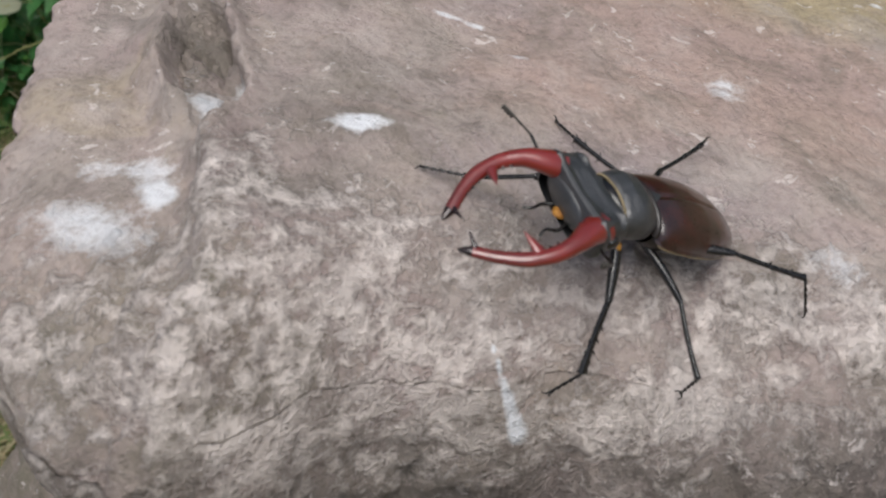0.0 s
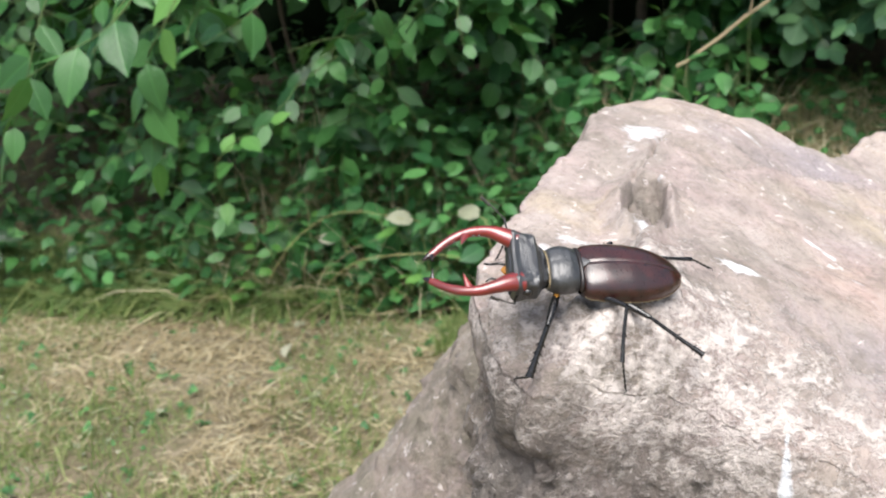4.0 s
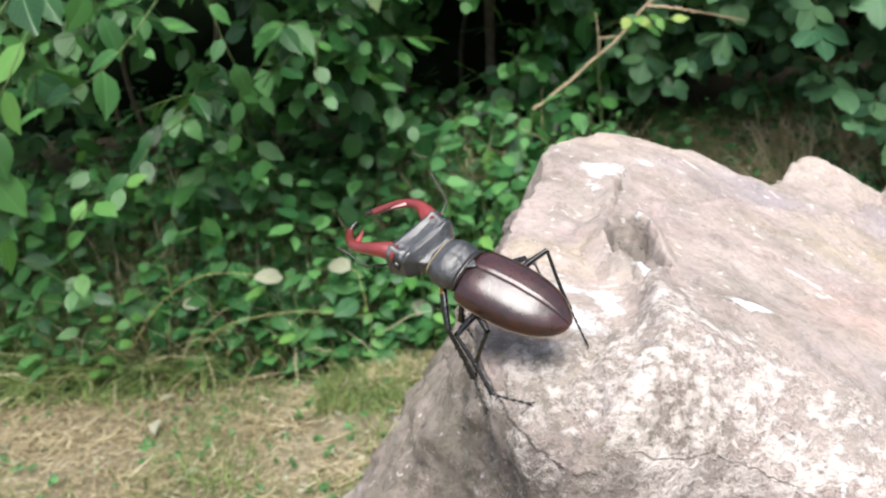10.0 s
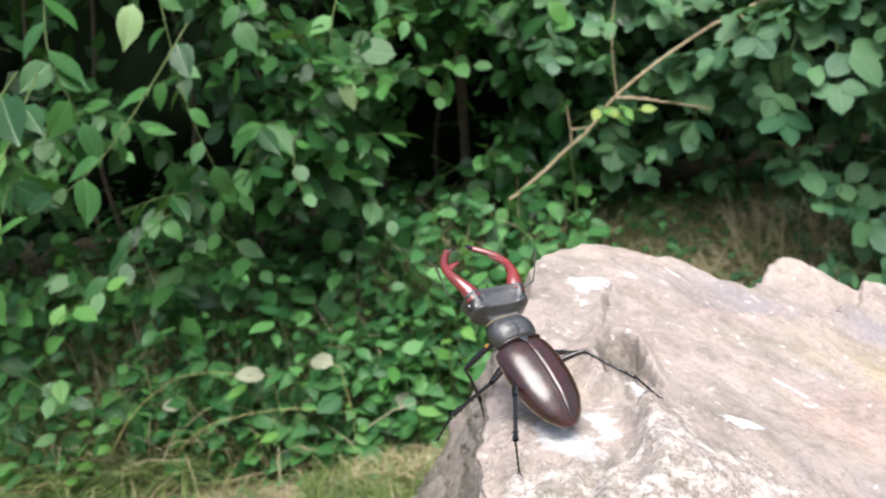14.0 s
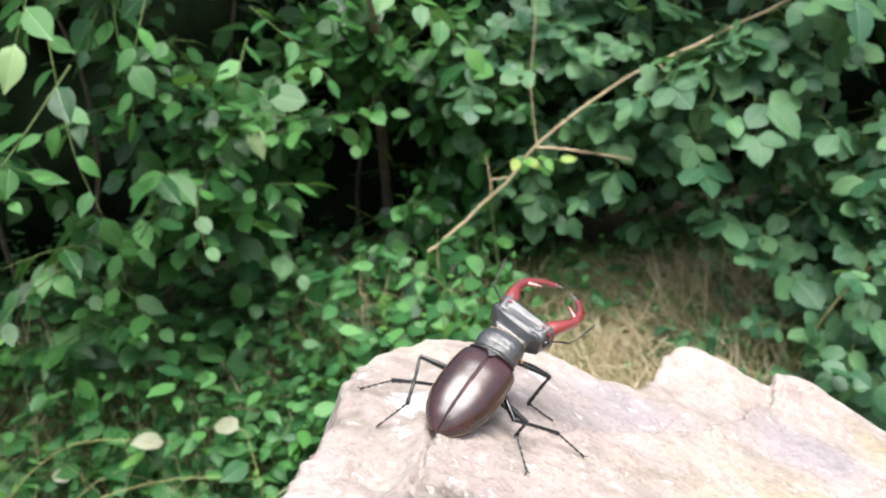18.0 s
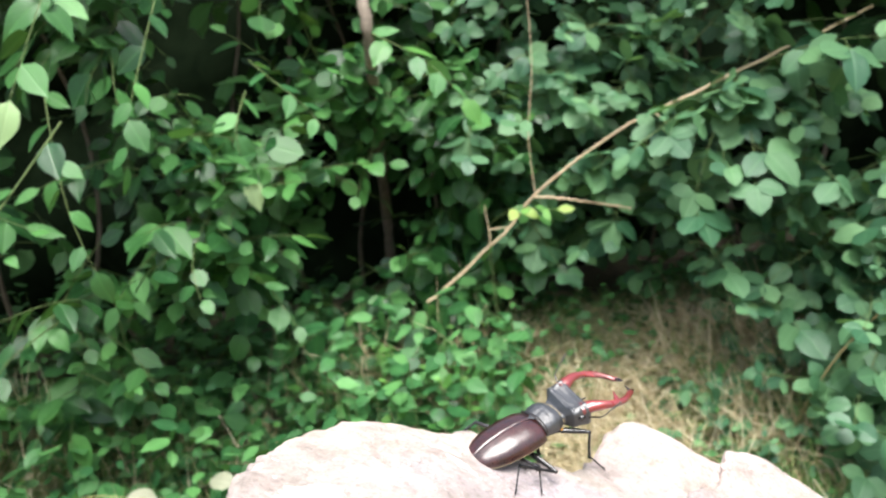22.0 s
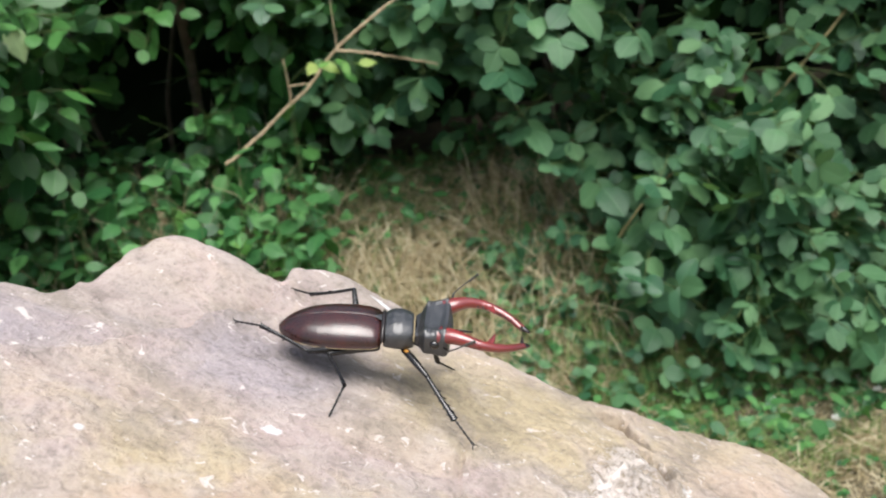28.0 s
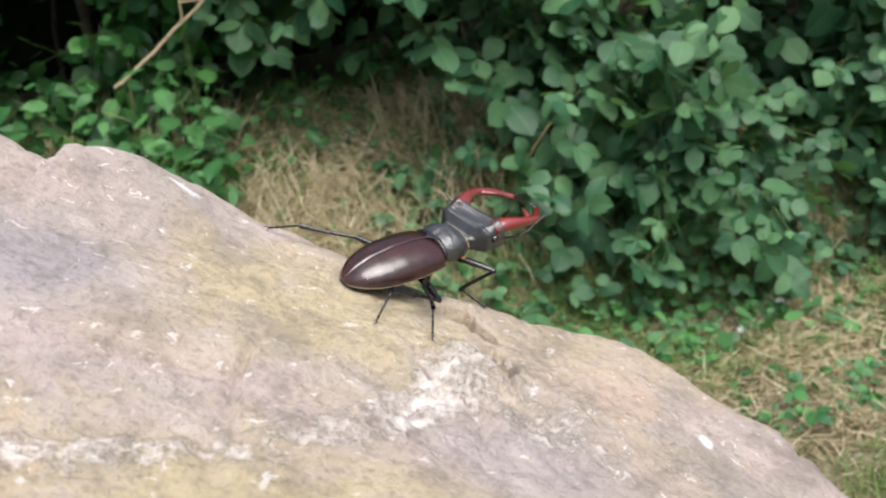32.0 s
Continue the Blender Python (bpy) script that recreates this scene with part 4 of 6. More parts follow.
# the shaded inside of the hedge, and an unseen leaf roof added to darken it
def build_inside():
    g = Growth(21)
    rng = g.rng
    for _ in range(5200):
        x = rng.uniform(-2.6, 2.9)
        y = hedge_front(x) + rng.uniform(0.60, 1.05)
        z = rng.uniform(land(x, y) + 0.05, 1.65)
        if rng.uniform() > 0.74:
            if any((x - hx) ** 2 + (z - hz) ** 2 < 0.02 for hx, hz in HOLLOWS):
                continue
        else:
            # leaf roof above the view, added to block the sky
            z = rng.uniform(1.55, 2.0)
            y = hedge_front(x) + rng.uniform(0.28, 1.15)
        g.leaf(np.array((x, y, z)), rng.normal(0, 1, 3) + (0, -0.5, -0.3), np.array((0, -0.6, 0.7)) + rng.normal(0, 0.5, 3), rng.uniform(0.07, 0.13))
    g.finish("hedge_inside_and_roof", "shaded leaves and gaps deep inside the hedge", LEAF_DEEP, BARK, 240, front_y, (0.0, 2.4, 0.3), "oval", "hedge", "foliage")


# Near-black sheet behind the leaves: the hedge's inner shade is put into its colour.
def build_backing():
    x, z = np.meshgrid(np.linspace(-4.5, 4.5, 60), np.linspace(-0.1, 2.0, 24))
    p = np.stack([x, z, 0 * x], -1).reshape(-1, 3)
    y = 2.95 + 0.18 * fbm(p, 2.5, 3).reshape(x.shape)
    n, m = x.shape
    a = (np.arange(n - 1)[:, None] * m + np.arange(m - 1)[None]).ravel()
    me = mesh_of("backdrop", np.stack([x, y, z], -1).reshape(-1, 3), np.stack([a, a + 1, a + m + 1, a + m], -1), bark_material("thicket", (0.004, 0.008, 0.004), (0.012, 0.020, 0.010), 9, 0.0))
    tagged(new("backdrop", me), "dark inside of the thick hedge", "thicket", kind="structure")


build_inside()
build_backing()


# ---- creeping leaves at the hedge's foot ----
def ground_cover(seed, n, x0, x1, y0, y1, size, mat, name, label, single=180, tall=0.10, shape="round", trefoil=False):
    g = Growth(seed, trefoil)
    rng = g.rng
    for _ in range(n):
        x, y = rng.uniform(x0, x1), rng.uniform(y0, y1)
        if fbm(np.array([[x, y, seed]]), 5.0, 2)[0] < rng.uniform(-0.9, 0.25):
            continue
        z = land(x, y) + rng.uniform(0.012, tall) * rng.uniform(0.3, 1)
        a = rng.uniform(0, 2 * math.pi)
        g.leaf(np.array((x, y, z)), np.array((math.cos(a), math.sin(a) - 0.5, rng.normal(-0.15, 0.3))), np.array((0, -0.45, 1)) + rng.normal(0, 0.4, 3), size * rng.uniform(0.4, 1.0) * rng.uniform(0.8, 1.7))
        if rng.uniform() < 0.3:
            g.shoots.append((np.array([(x, y, land(x, y) - 0.005), (x, y, z)]), 0.0012, 0.0008))
    return g.finish(name, label, mat, STEM, single, lambda q: q[1], ((x0 + x1) / 2, (y0 + y1) / 2, 0.05), shape, "ground cover", "foliage")


ground_cover(31, 4200, -1.9, -0.30, 1.62, 2.42, 0.046, LEAF, "creeping_plants", "low creeping green leaves along the hedge foot", 240, 0.30, "oval")
ground_cover(40, 1500, -0.95, 0.15, 1.64, 1.92, 0.052, LEAF, "hedge_seedlings", "leafy green seedlings standing up the foot of the hedge", 240, 0.42, "oval")
ground_cover(34, 2300, -0.75, 0.12, 1.62, 2.25, 0.048, LEAF, "nettle_patch", "bright green low leaves covering the bank under the hedge", 240, 0.22)
ground_cover(37, 900, -0.10, 0.85, 1.86, 2.32, 0.036, LEAF, "bank_nettles", "bright leaves on the bank under the hedge", 220, 0.20, "oval")
ground_cover(32, 2000, -0.25, 0.95, 1.58, 2.25, 0.032, LEAF, "bank_plants", "small green leaves among the grass of the bank", 200, 0.07, "oval")
ground_cover(35, 1500, 0.20, 1.7, 0.95, 1.80, 0.019, LEAF, "clover_patch", "tiny green leaves of clover in the thin lawn", 240, 0.035, "round", True)
ground_cover(38, 700, -2.1, -0.15, 0.55, 1.60, 0.013, LEAF, "lawn_weeds", "tiny green weed leaves scattered over the thin dry lawn", 240, 0.03, "round", True)
ground_cover(39, 1500, 0.30, 1.35, 1.20, 1.72, 0.030, LEAF, "verge_plants", "small bright leaves and seedlings at the foot of the bank", 240, 0.06, "oval")
ground_cover(33, 1000, 0.45, 2.2, 1.40, 1.9, 0.034, LEAF_BLUE, "creeping_bramble", "low bramble leaves trailing onto the grass", 200, 0.14, "round", True)


# ---- single branches that stand out from the hedge ----
def sprig(name, label, points, leaves, size, mat, shape="oval", seed=1, r=0.0016, face=(0.1, -0.5, 0.85), tipleaf=None, category="branch", out=0.75, bare=0.0, yellow=0):
    """A branch in one piece with each of its leaves a part."""
    rng = np.random.default_rng(seed)
    root = new(name)
    off = np.array(points[0])
    root.location = off
    tagged(root, label, category)
    path = spline(points, 24) - off
    v, f = tube(path, r, r * 0.35, 7)
    stem = part_of("stem", mesh_of("stem", v, f, STEM), root)
    for k in range(leaves):
        q = bare + (1 - bare) * (k + 0.5) / leaves
        i = min(int(q * 23), 22)
        d = path[i + 1] - path[i]
        d = d / np.linalg.norm(d)
        side = np.cross(d, face) * (1 if k % 2 else -1)
        tip = d * 0.6 + side * out + np.array([0, -0.1, -0.35]) + rng.normal(0, 0.15, 3)
        last = k == leaves - 1
        if last:
            tip = d + rng.normal(0, 0.1, 3)
        m = frames_of(tip[None], (np.array(face) + rng.normal(0, 0.42, 3))[None])[0]
        s = size * rng.uniform(0.75, 1.2)
        if last and tipleaf is LEAF_PALE:
            s = size * 1.15
        mm = np.eye(4)
        mm[:3, :3] = m * (s * np.array([rng.uniform(0.95, 1.2), 1, rng.uniform(0.2, 1.3)]))[None]
        mm[:3, 3] = path[i + 1] if not last else path[-1]
        ob = new("leaf", leaf_mesh(tipleaf if tipleaf and (last or 0 < k <= yellow) else mat, shape))
        ob.parent = stem
        ob.matrix_basis = Matrix(mm.tolist())
    return root


OVERHANG = "branch with large glossy green leaves hanging over the lawn"
for k, (pts, n, size) in enumerate((
    ([(-0.70, 0.98, 0.93), (-0.781, 0.86, 0.789), (-0.855, 0.82, 0.745), (-0.95, 0.80, 0.700)], 8, 0.072),
    ([(-0.72, 1.08, 0.93), (-0.767, 0.97, 0.781), (-0.805, 0.95, 0.720), (-0.819, 0.95, 0.650), (-0.823, 0.95, 0.560)], 9, 0.070),
    ([(-0.52, 1.20, 0.98), (-0.60, 1.08, 0.84), (-0.66, 1.02, 0.77), (-0.73, 0.98, 0.73)], 7, 0.066),
    ([(-0.93, 1.36, 0.34), (-0.926, 1.30, 0.45), (-0.86, 1.28, 0.515), (-0.78, 1.28, 0.55)], 5, 0.058),
    ([(-0.84, 1.42, 1.10), (-0.81, 1.32, 0.99), (-0.79, 1.29, 0.93), (-0.76, 1.28, 0.85)], 7, 0.075),
    ([(-0.66, 1.50, 1.08), (-0.62, 1.40, 0.95), (-0.60, 1.37, 0.84), (-0.57, 1.36, 0.74)], 7, 0.062),
    ([(-0.60, 1.60, 1.36), (-0.62, 1.50, 1.25), (-0.64, 1.42, 1.14), (-0.66, 1.36, 1.04)], 6, 0.072),
    ([(-0.47, 1.62, 1.22), (-0.50, 1.54, 1.08), (-0.52, 1.50, 0.99), (-0.53, 1.49, 0.91)], 7, 0.066),
    ([(-1.05, 1.20, 0.95), (-1.08, 1.08, 0.78), (-1.10, 1.02, 0.66), (-1.14, 1.0, 0.58)], 8, 0.075),
    ([(-0.10, 1.95, 1.16), (-0.02, 1.85, 1.10), (0.05, 1.82, 1.04), (0.10, 1.80, 0.97)], 8, 0.066),
    ([(-0.36, 1.90, 1.12), (-0.30, 1.82, 1.06), (-0.24, 1.79, 1.0), (-0.20, 1.78, 0.94)], 7, 0.06),
)):
    sprig("overhanging_branch", OVERHANG, pts, n, size, LEAF_NEW if k == 3 else LEAF_DEEP if k < 9 else LEAF, "oval", 60 + k, out=0.95, tipleaf=LEAF_PALE if k == 6 else LEAF_NEW if k in (1, 3, 9) else None, yellow=2 if k in (1, 9) else 0)
sprig("hanging_shoot", "hanging leafy shoot ending in one pale young leaf", [(-0.37, 1.86, 1.05), (-0.384, 1.77, 0.969), (-0.38, 1.76, 0.897), (-0.372, 1.76, 0.860)], 7, 0.062, LEAF, "oval", 81, 0.002, tipleaf=LEAF_PALE)
sprig("young_shoot", "yellow-green young leaves at the fork of a bare branch", [(0.13, 1.97, 0.68), (0.17, 1.84, 0.715), (0.205, 1.75, 0.722), (0.265, 1.74, 0.712)], 8, 0.040, LEAF_NEW, "oval", 82, 0.0018, out=1.0, bare=0.35, tipleaf=LEAF_YELLOW, yellow=2)
sprig("young_shoot", "pale green tip of a bramble cane", [(1.02, 1.72, 0.50), (1.0, 1.66, 0.56), (1.0, 1.64, 0.62)], 6, 0.045, LEAF_NEW, "round", 83, 0.0018)
for k, (x, y, z, size) in enumerate(((0.547, 1.68, 0.66, 0.075), (0.60, 1.72, 0.54, 0.07), (0.735, 1.70, 0.40, 0.07), (0.908, 1.53, 0.52, 0.07), (1.14, 1.62, 0.33, 0.07), (1.37, 1.70, 0.45, 0.075), (0.80, 1.60, 0.70, 0.065), (1.15, 1.52, 0.55, 0.06))):
    sprig("bramble_spray", "spray of three rounded blue-green bramble leaves", [(x - 0.03, y + 0.15, z + 0.05), (x - 0.015, y + 0.07, z + 0.05), (x, y, z)], 3, size, LEAF_BLUE, "round", 90 + k, 0.002, out=1.1, bare=0.75)


# ---- bare wood ----
def wood(name, label, points, r0, r1, mat, sides=(), part="stem", category="twig"):
    root = new(name)
    off = np.array(points[0])
    root.location = off
    tagged(root, label, category)
    p = spline(points, 30) - off
    rng = np.random.default_rng(len(points) * 7 + len(sides))
    p[1:-1] += rng.normal(0, min(r0 * 0.35, 0.0013), (28, 3))
    v, f = tube(p, r0, r1, 9)
    main = part_of(part, mesh_of(part, v, f, mat), root)
    for q in sides:
        v, f = tube(spline(q[0], 14) - off, q[1], q[1] * 0.5, 7)
        part_of("side_twig", mesh_of("side_twig", v, f, mat), main)
    return root


wood("dead_branch", "long bare brown branch slanting through the hedge", [(-0.035, 1.91, 0.525), (-0.005, 1.90, 0.545), (0.165, 1.88, 0.671), (0.235, 1.86, 0.743), (0.424, 1.80, 0.862), (0.589, 1.76, 0.919), (0.753, 1.74, 0.979), (0.87, 1.74, 1.015), (0.98, 1.78, 1.05)], 0.0040, 0.0022, TWIG,
     [([(0.235, 1.86, 0.743), (0.236, 1.86, 0.88), (0.261, 1.86, 1.026), (0.27, 1.87, 1.2)], 0.0013), ([(0.118, 1.885, 0.632), (0.124, 1.88, 0.66), (0.12, 1.88, 0.734)], 0.0024),
      ([(0.122, 1.88, 0.676), (0.172, 1.88, 0.676)], 0.0024), ([(0.50, 1.78, 0.888), (0.53, 1.77, 0.85), (0.56, 1.76, 0.81)], 0.0022)], category="branch")
wood("bare_twig", "short bare brown twig in front of the bramble", [(0.232, 1.85, 0.738), (0.29, 1.84, 0.728), (0.343, 1.84, 0.714), (0.441, 1.84, 0.685)], 0.0030, 0.0018, TWIG)
wood("sapling_trunk", "grey-brown upright trunk of a sapling", [(-0.16, 2.72, 0.40), (-0.14, 2.60, 0.70), (-0.112, 2.25, 0.98), (-0.092, 1.95, 1.12), (-0.092, 1.93, 1.30), (-0.098, 1.95, 1.75)], 0.017, 0.013, TRUNK, category="trunk", part="trunk")
wood("bramble_cane", "thin arching brown bramble cane", [(1.50, 1.80, 0.86), (1.297, 1.70, 0.705), (1.053, 1.64, 0.512), (0.873, 1.64, 0.425), (0.76, 1.655, 0.31), (0.698, 1.68, 0.20)], 0.0030, 0.0022, CANE, category="cane")
for x, y, a, ln in ((0.42, 1.88, 25, .16), (0.60, 1.95, 40, .2), (-0.2, 1.86, -20, .22), (0.05, 1.90, 50, .14), (-0.75, 1.60, 15, .3), (-0.45, 1.55, -35, .2), (0.92, 1.62, 20, .16), (0.30, 1.80, 70, .18), (-0.62, 1.72, 60, .18)):
    dx, dy = ln * math.cos(radians(a)), ln * math.sin(radians(a)) * 0.5
    wood("fallen_twig", "thin dry twig fallen on the bank", [(x + dx * q, y + dy * q, land(x + dx * q, y + dy * q) + 0.012 + 0.015 * math.sin(3.1 * q)) for q in (0, .33, .66, 1)], 0.0026, 0.0014, TWIG)
for pts in ([(-1.0, 1.60, 0.10), (-0.931, 1.60, 0.19), (-0.824, 1.60, 0.262), (-0.74, 1.60, 0.272), (-0.64, 1.60, 0.255)], [(-0.86, 1.62, 0.08), (-0.76, 1.60, 0.15), (-0.60, 1.60, 0.17), (-0.45, 1.62, 0.14)]):
    wood("grass_stalk", "long yellow bent grass stalk", pts, 0.0017, 0.0009, STRAW_STEM, category="grass stalk")


# ---- small things on the ground ----
def dry_leaf(x, y, size, seed, lift=0.03):
    """A withered leaf held up by its stalk, which reaches the soil."""
    rng = np.random.default_rng(seed)
    root = new("dry_leaf")
    root.location = (x, y, land(x, y) + lift)
    tagged(root, "pale withered leaf lying among the green at the hedge foot", "leaf", "withered leaves")
    a = rng.uniform(0, 6.28)
    m = frames_of(np.array([[math.cos(a), 0.5 * math.sin(a), 0.3 if lift > 0.05 else 0.1]]), np.array([[0.25 * math.sin(5 * a), -0.6 if lift > 0.05 else -0.1, 0.7]]))[0]
    blade = new("blade", leaf_mesh(LEAF_DRY, "round" if lift > 0.05 else "oval"))
    blade.parent = root
    mm = np.eye(4)
    mm[:3, :3] = m * (size * np.array([1.0, 1.1, 1.8]))[None]
    blade.matrix_basis = Matrix(mm.tolist())
    v, f = tube([np.zeros(3), -m[:, 1] * size * 0.25, -m[:, 1] * size * 0.4 + (0.004, 0.01, -0.5 * lift), (0.006, 0.02, -lift - 0.012)], 0.0012, 0.0010)
    part_of("stalk", mesh_of("stalk", v, f, STRAW_STEM), root)


for k, (x, y, size, lift) in enumerate(((-0.621, 1.62, 0.056, 0.25), (-0.464, 1.62, 0.058, 0.25), (-0.88, 1.416, 0.05, 0.02), (-0.906, 1.50, 0.04, 0.02), (-0.65, 0.93, 0.03, 0.01), (-0.76, 0.92, 0.03, 0.01), (-0.36, 1.66, 0.055, 0.12), (0.52, 1.56, 0.04, 0.03), (-0.72, 1.21, 0.03, 0.01),
                                          (-0.455, 1.50, 0.045, 0.02), (-0.70, 1.66, 0.05, 0.17), (-0.56, 1.65, 0.045, 0.15), (-0.83, 1.66, 0.045, 0.18), (-0.98, 1.68, 0.05, 0.16))):
    dry_leaf(x, y, size, 300 + k, lift)


def clover_flower(x, y, seed):
    rng = np.random.default_rng(seed)
    z = land(x, y)
    root = new("clover_flower")
    root.location = (x, y, z)
    tagged(root, "small white clover flower in the lawn", "flower", "clover flowers")
    v, f = tube([(0, 0, -0.005), (0.002, 0, 0.012), (0.001, 0, 0.025)], 0.0009, 0.0008)
    part_of("stalk", mesh_of("stalk", v, f, STEM), root)
    chunks = []
    for _ in range(26):
        d = rng.normal(0, 1, 3)
        d[2] = abs(d[2]) * 0.8
        d /= np.linalg.norm(d)
        c = np.array((0.001, 0, 0.027))
        chunks.append(tube([c, c + d * 0.005, c + d * 0.009], 0.0013, 0.0007, 5))
    v, f = joined(chunks)
    part_of("flower_head", mesh_of("flower_head", v, f, PETAL), root)


for k, (x, y) in enumerate(((.831, 1.544), (.885, 1.431), (.99, 1.257), (1.207, 1.55), (1.063, 1.50), (.93, 1.36), (1.12, 1.33), (.76, 1.47))):
    clover_flower(x, y, 400 + k)


# ---- litter on the lawn ----
def build_litter():
    rng = np.random.default_rng(77)
    pts = scatter(2200, -1.9, 2.0, 0.3, 1.85, 78)
    n = len(pts)
    a = rng.uniform(0, 2 * math.pi, n)
    rot = frames_of(np.stack([np.cos(a), np.sin(a), rng.normal(0, 0.2, n)], -1), np.stack([rng.normal(0, 0.3, n), rng.normal(-0.2, 0.3, n), np.ones(n)], -1))
    size = rng.uniform(0.006, 0.022, n)
    me = leaf_stuff("leaf_litter", pts + (0, 0, 0.008), rot, size[:, None] * np.stack([rng.uniform(0.6, 1.5, n), np.ones(n), rng.uniform(-1, 2, n)], -1), LEAF_DRY, "lance")
    tagged(new("leaf_litter", me), "small dry leaf bits strewn over the thin lawn", "leaf litter", kind="stuff")


build_litter()
ground_cover(36, 1600, -1.2, 0.12, 1.60, 2.0, 0.036, LEAF_NEW, "chickweed_patch", "light green small leaves at the foot of the hedge", 150, 0.24, "oval")

# ---- the stag beetle ----
def shell_material(name, col, dark, rough, coat, scale=500, spec=0.5, coat_rough=0.14, grain=0.18):
    m, nt, b = material(name)
    co = coords(nt)
    n = noise_node(nt, scale, 4, 0.65, co)
    n2 = noise_node(nt, scale / 6, 3, 0.6, co)
    nt.links.new(mixc(nt, ramp(nt, n2.outputs[0], [(0.35, grey(0)), (0.65, grey(1))]), dark, col), b.inputs["Base Color"])
    nt.links.new(ramp(nt, n.outputs[0], [(0.3, grey(rough - 0.05)), (0.7, grey(rough + 0.07))]), b.inputs["Roughness"])
    b.inputs["Specular IOR Level"].default_value = spec
    b.inputs["Coat Weight"].default_value = coat
    b.inputs["Coat Roughness"].default_value = coat_rough
    bump(nt, n.outputs[0], grain, 0.0003, b)
    return m


WING = shell_material("wing_case", (0.038, 0.006, 0.004), (0.012, 0.003, 0.002), 0.30, 0.65, 1300, 0.6, 0.20, 0.2)
WING_DARK = shell_material("dark_shell", (0.020, 0.014, 0.012), (0.010, 0.008, 0.008), 0.36, 0.2, 900)
BLACK = shell_material("black_shell", (0.026, 0.028, 0.031), (0.010, 0.011, 0.012), 0.44, 0.35, 1300, 1.0, 0.34, 0.5)
LEG_BLACK = shell_material("leg_shell", (0.006, 0.005, 0.005), (0.003, 0.003, 0.003), 0.24, 0.1, 900, 0.6)
HORN = shell_material("horn", (0.200, 0.010, 0.006), (0.085, 0.005, 0.003), 0.32, 0.9, 350, 0.8, 0.19)
HORN_DARK = shell_material("horn_tip", (0.018, 0.006, 0.005), (0.008, 0.004, 0.004), 0.22, 0.6, 500)
EYE = shell_material("eye", (0.01, 0.008, 0.007), (0.005, 0.005, 0.005), 0.12, 0.6, 4000)
GOLD = shell_material("golden_hair", (0.42, 0.20, 0.03), (0.26, 0.11, 0.02), 0.6, 0.0, 3000, 0.3)
FEELER = shell_material("feeler_club", (0.10, 0.095, 0.085), (0.05, 0.045, 0.04), 0.6, 0.0, 3000, 0.3)
# colour of the hair fringe, and of the painted glint on the wing margin
PALE = shell_material("pale_hair_and_glint", (0.30, 0.24, 0.14), (0.18, 0.14, 0.08), 0.6, 0.0, 3000, 0.3)
MM = 0.00100


def grid_mesh(name, fn, nu, nv, mat, wrap=False, caps=False):
    """A sheet of nu x nv points fn(u, v) in beetle millimetres."""
    u, v = np.meshgrid(np.linspace(0, 1, nu), np.linspace(0, 1, nv, endpoint=not wrap), indexing="ij")
    p = np.stack(fn(u, v), -1).reshape(-1, 3) * MM
    cols = nv if wrap else nv - 1
    a = (np.arange(nu - 1)[:, None] * nv + np.arange(cols)[None]).ravel()
    c = (np.arange(nu - 1)[:, None] * nv + (np.arange(cols)[None] + 1) % nv).ravel()
    return mesh_of(name, p, np.stack([a, c, c + nv, a + nv], -1), mat)


def sweep(path, wide, thick, sides=14, ups=(0, 0, 1.0)):
    """A tube of elliptic section along a smooth path (mm): half-widths in the path's plane and along ups."""
    p = np.asarray(path, float)
    t = np.gradient(p, axis=0)
    t /= np.linalg.norm(t, axis=1, keepdims=True) + 1e-12
    n = np.cross(t, ups)
    n /= np.linalg.norm(n, axis=1, keepdims=True) + 1e-12
    b = np.cross(n, t)
    an = np.linspace(0, 2 * math.pi, sides, endpoint=False)
    v = p[:, None] + np.cos(an)[None, :, None] * n[:, None] * np.asarray(wide)[:, None, None] + np.sin(an)[None, :, None] * b[:, None] * np.asarray(thick)[:, None, None]
    k = len(p)
    i = (np.arange(k - 1)[:, None] * sides + np.arange(sides)[None]).ravel()
    j = (np.arange(k - 1)[:, None] * sides + (np.arange(sides)[None] + 1) % sides).ravel()
    return v.reshape(-1, 3) * MM, np.stack([i, i + sides, j + sides, j], -1)


def ball(c, r, n=10):
    def fn(u, v):
        th, ph = u * math.pi, v * 2 * math.pi
        return c[0] + r[0] * np.sin(th) * np.cos(ph), c[1] + r[1] * np.cos(th), c[2] + r[2] * np.sin(th) * np.sin(ph)
    u, v = np.meshgrid(np.linspace(0.001, 0.999, n), np.linspace(0, 1, n + 4, endpoint=False), indexing="ij")
    p = np.stack(fn(u, v), -1).reshape(-1, 3) * MM
    nv = n + 4
    a = (np.arange(n - 1)[:, None] * nv + np.arange(nv)[None]).ravel()
    c2 = (np.arange(n - 1)[:, None] * nv + (np.arange(nv)[None] + 1) % nv).ravel()
    return p, np.stack([a, c2, c2 + nv, a + nv], -1)


def limb(name, chunks, mat, parent, label=""):
    v, f = joined(chunks)
    return part_of(name, mesh_of(name, v, f, mat), parent, label)


def flow(u, xs, ys, soft=0.045):
    """A profile through given values, its corners rounded off."""
    g = np.linspace(0, 1, 401)
    y = np.interp(g, xs, ys)
    k = int(soft * 400)
    ker = np.hanning(2 * k + 3)[1:-1]
    pad = np.concatenate([2 * y[0] - y[k:0:-1], y, 2 * y[-1] - y[-2:-k - 2:-1]])
    return np.interp(u, g, np.convolve(pad, ker / ker.sum(), "valid"))


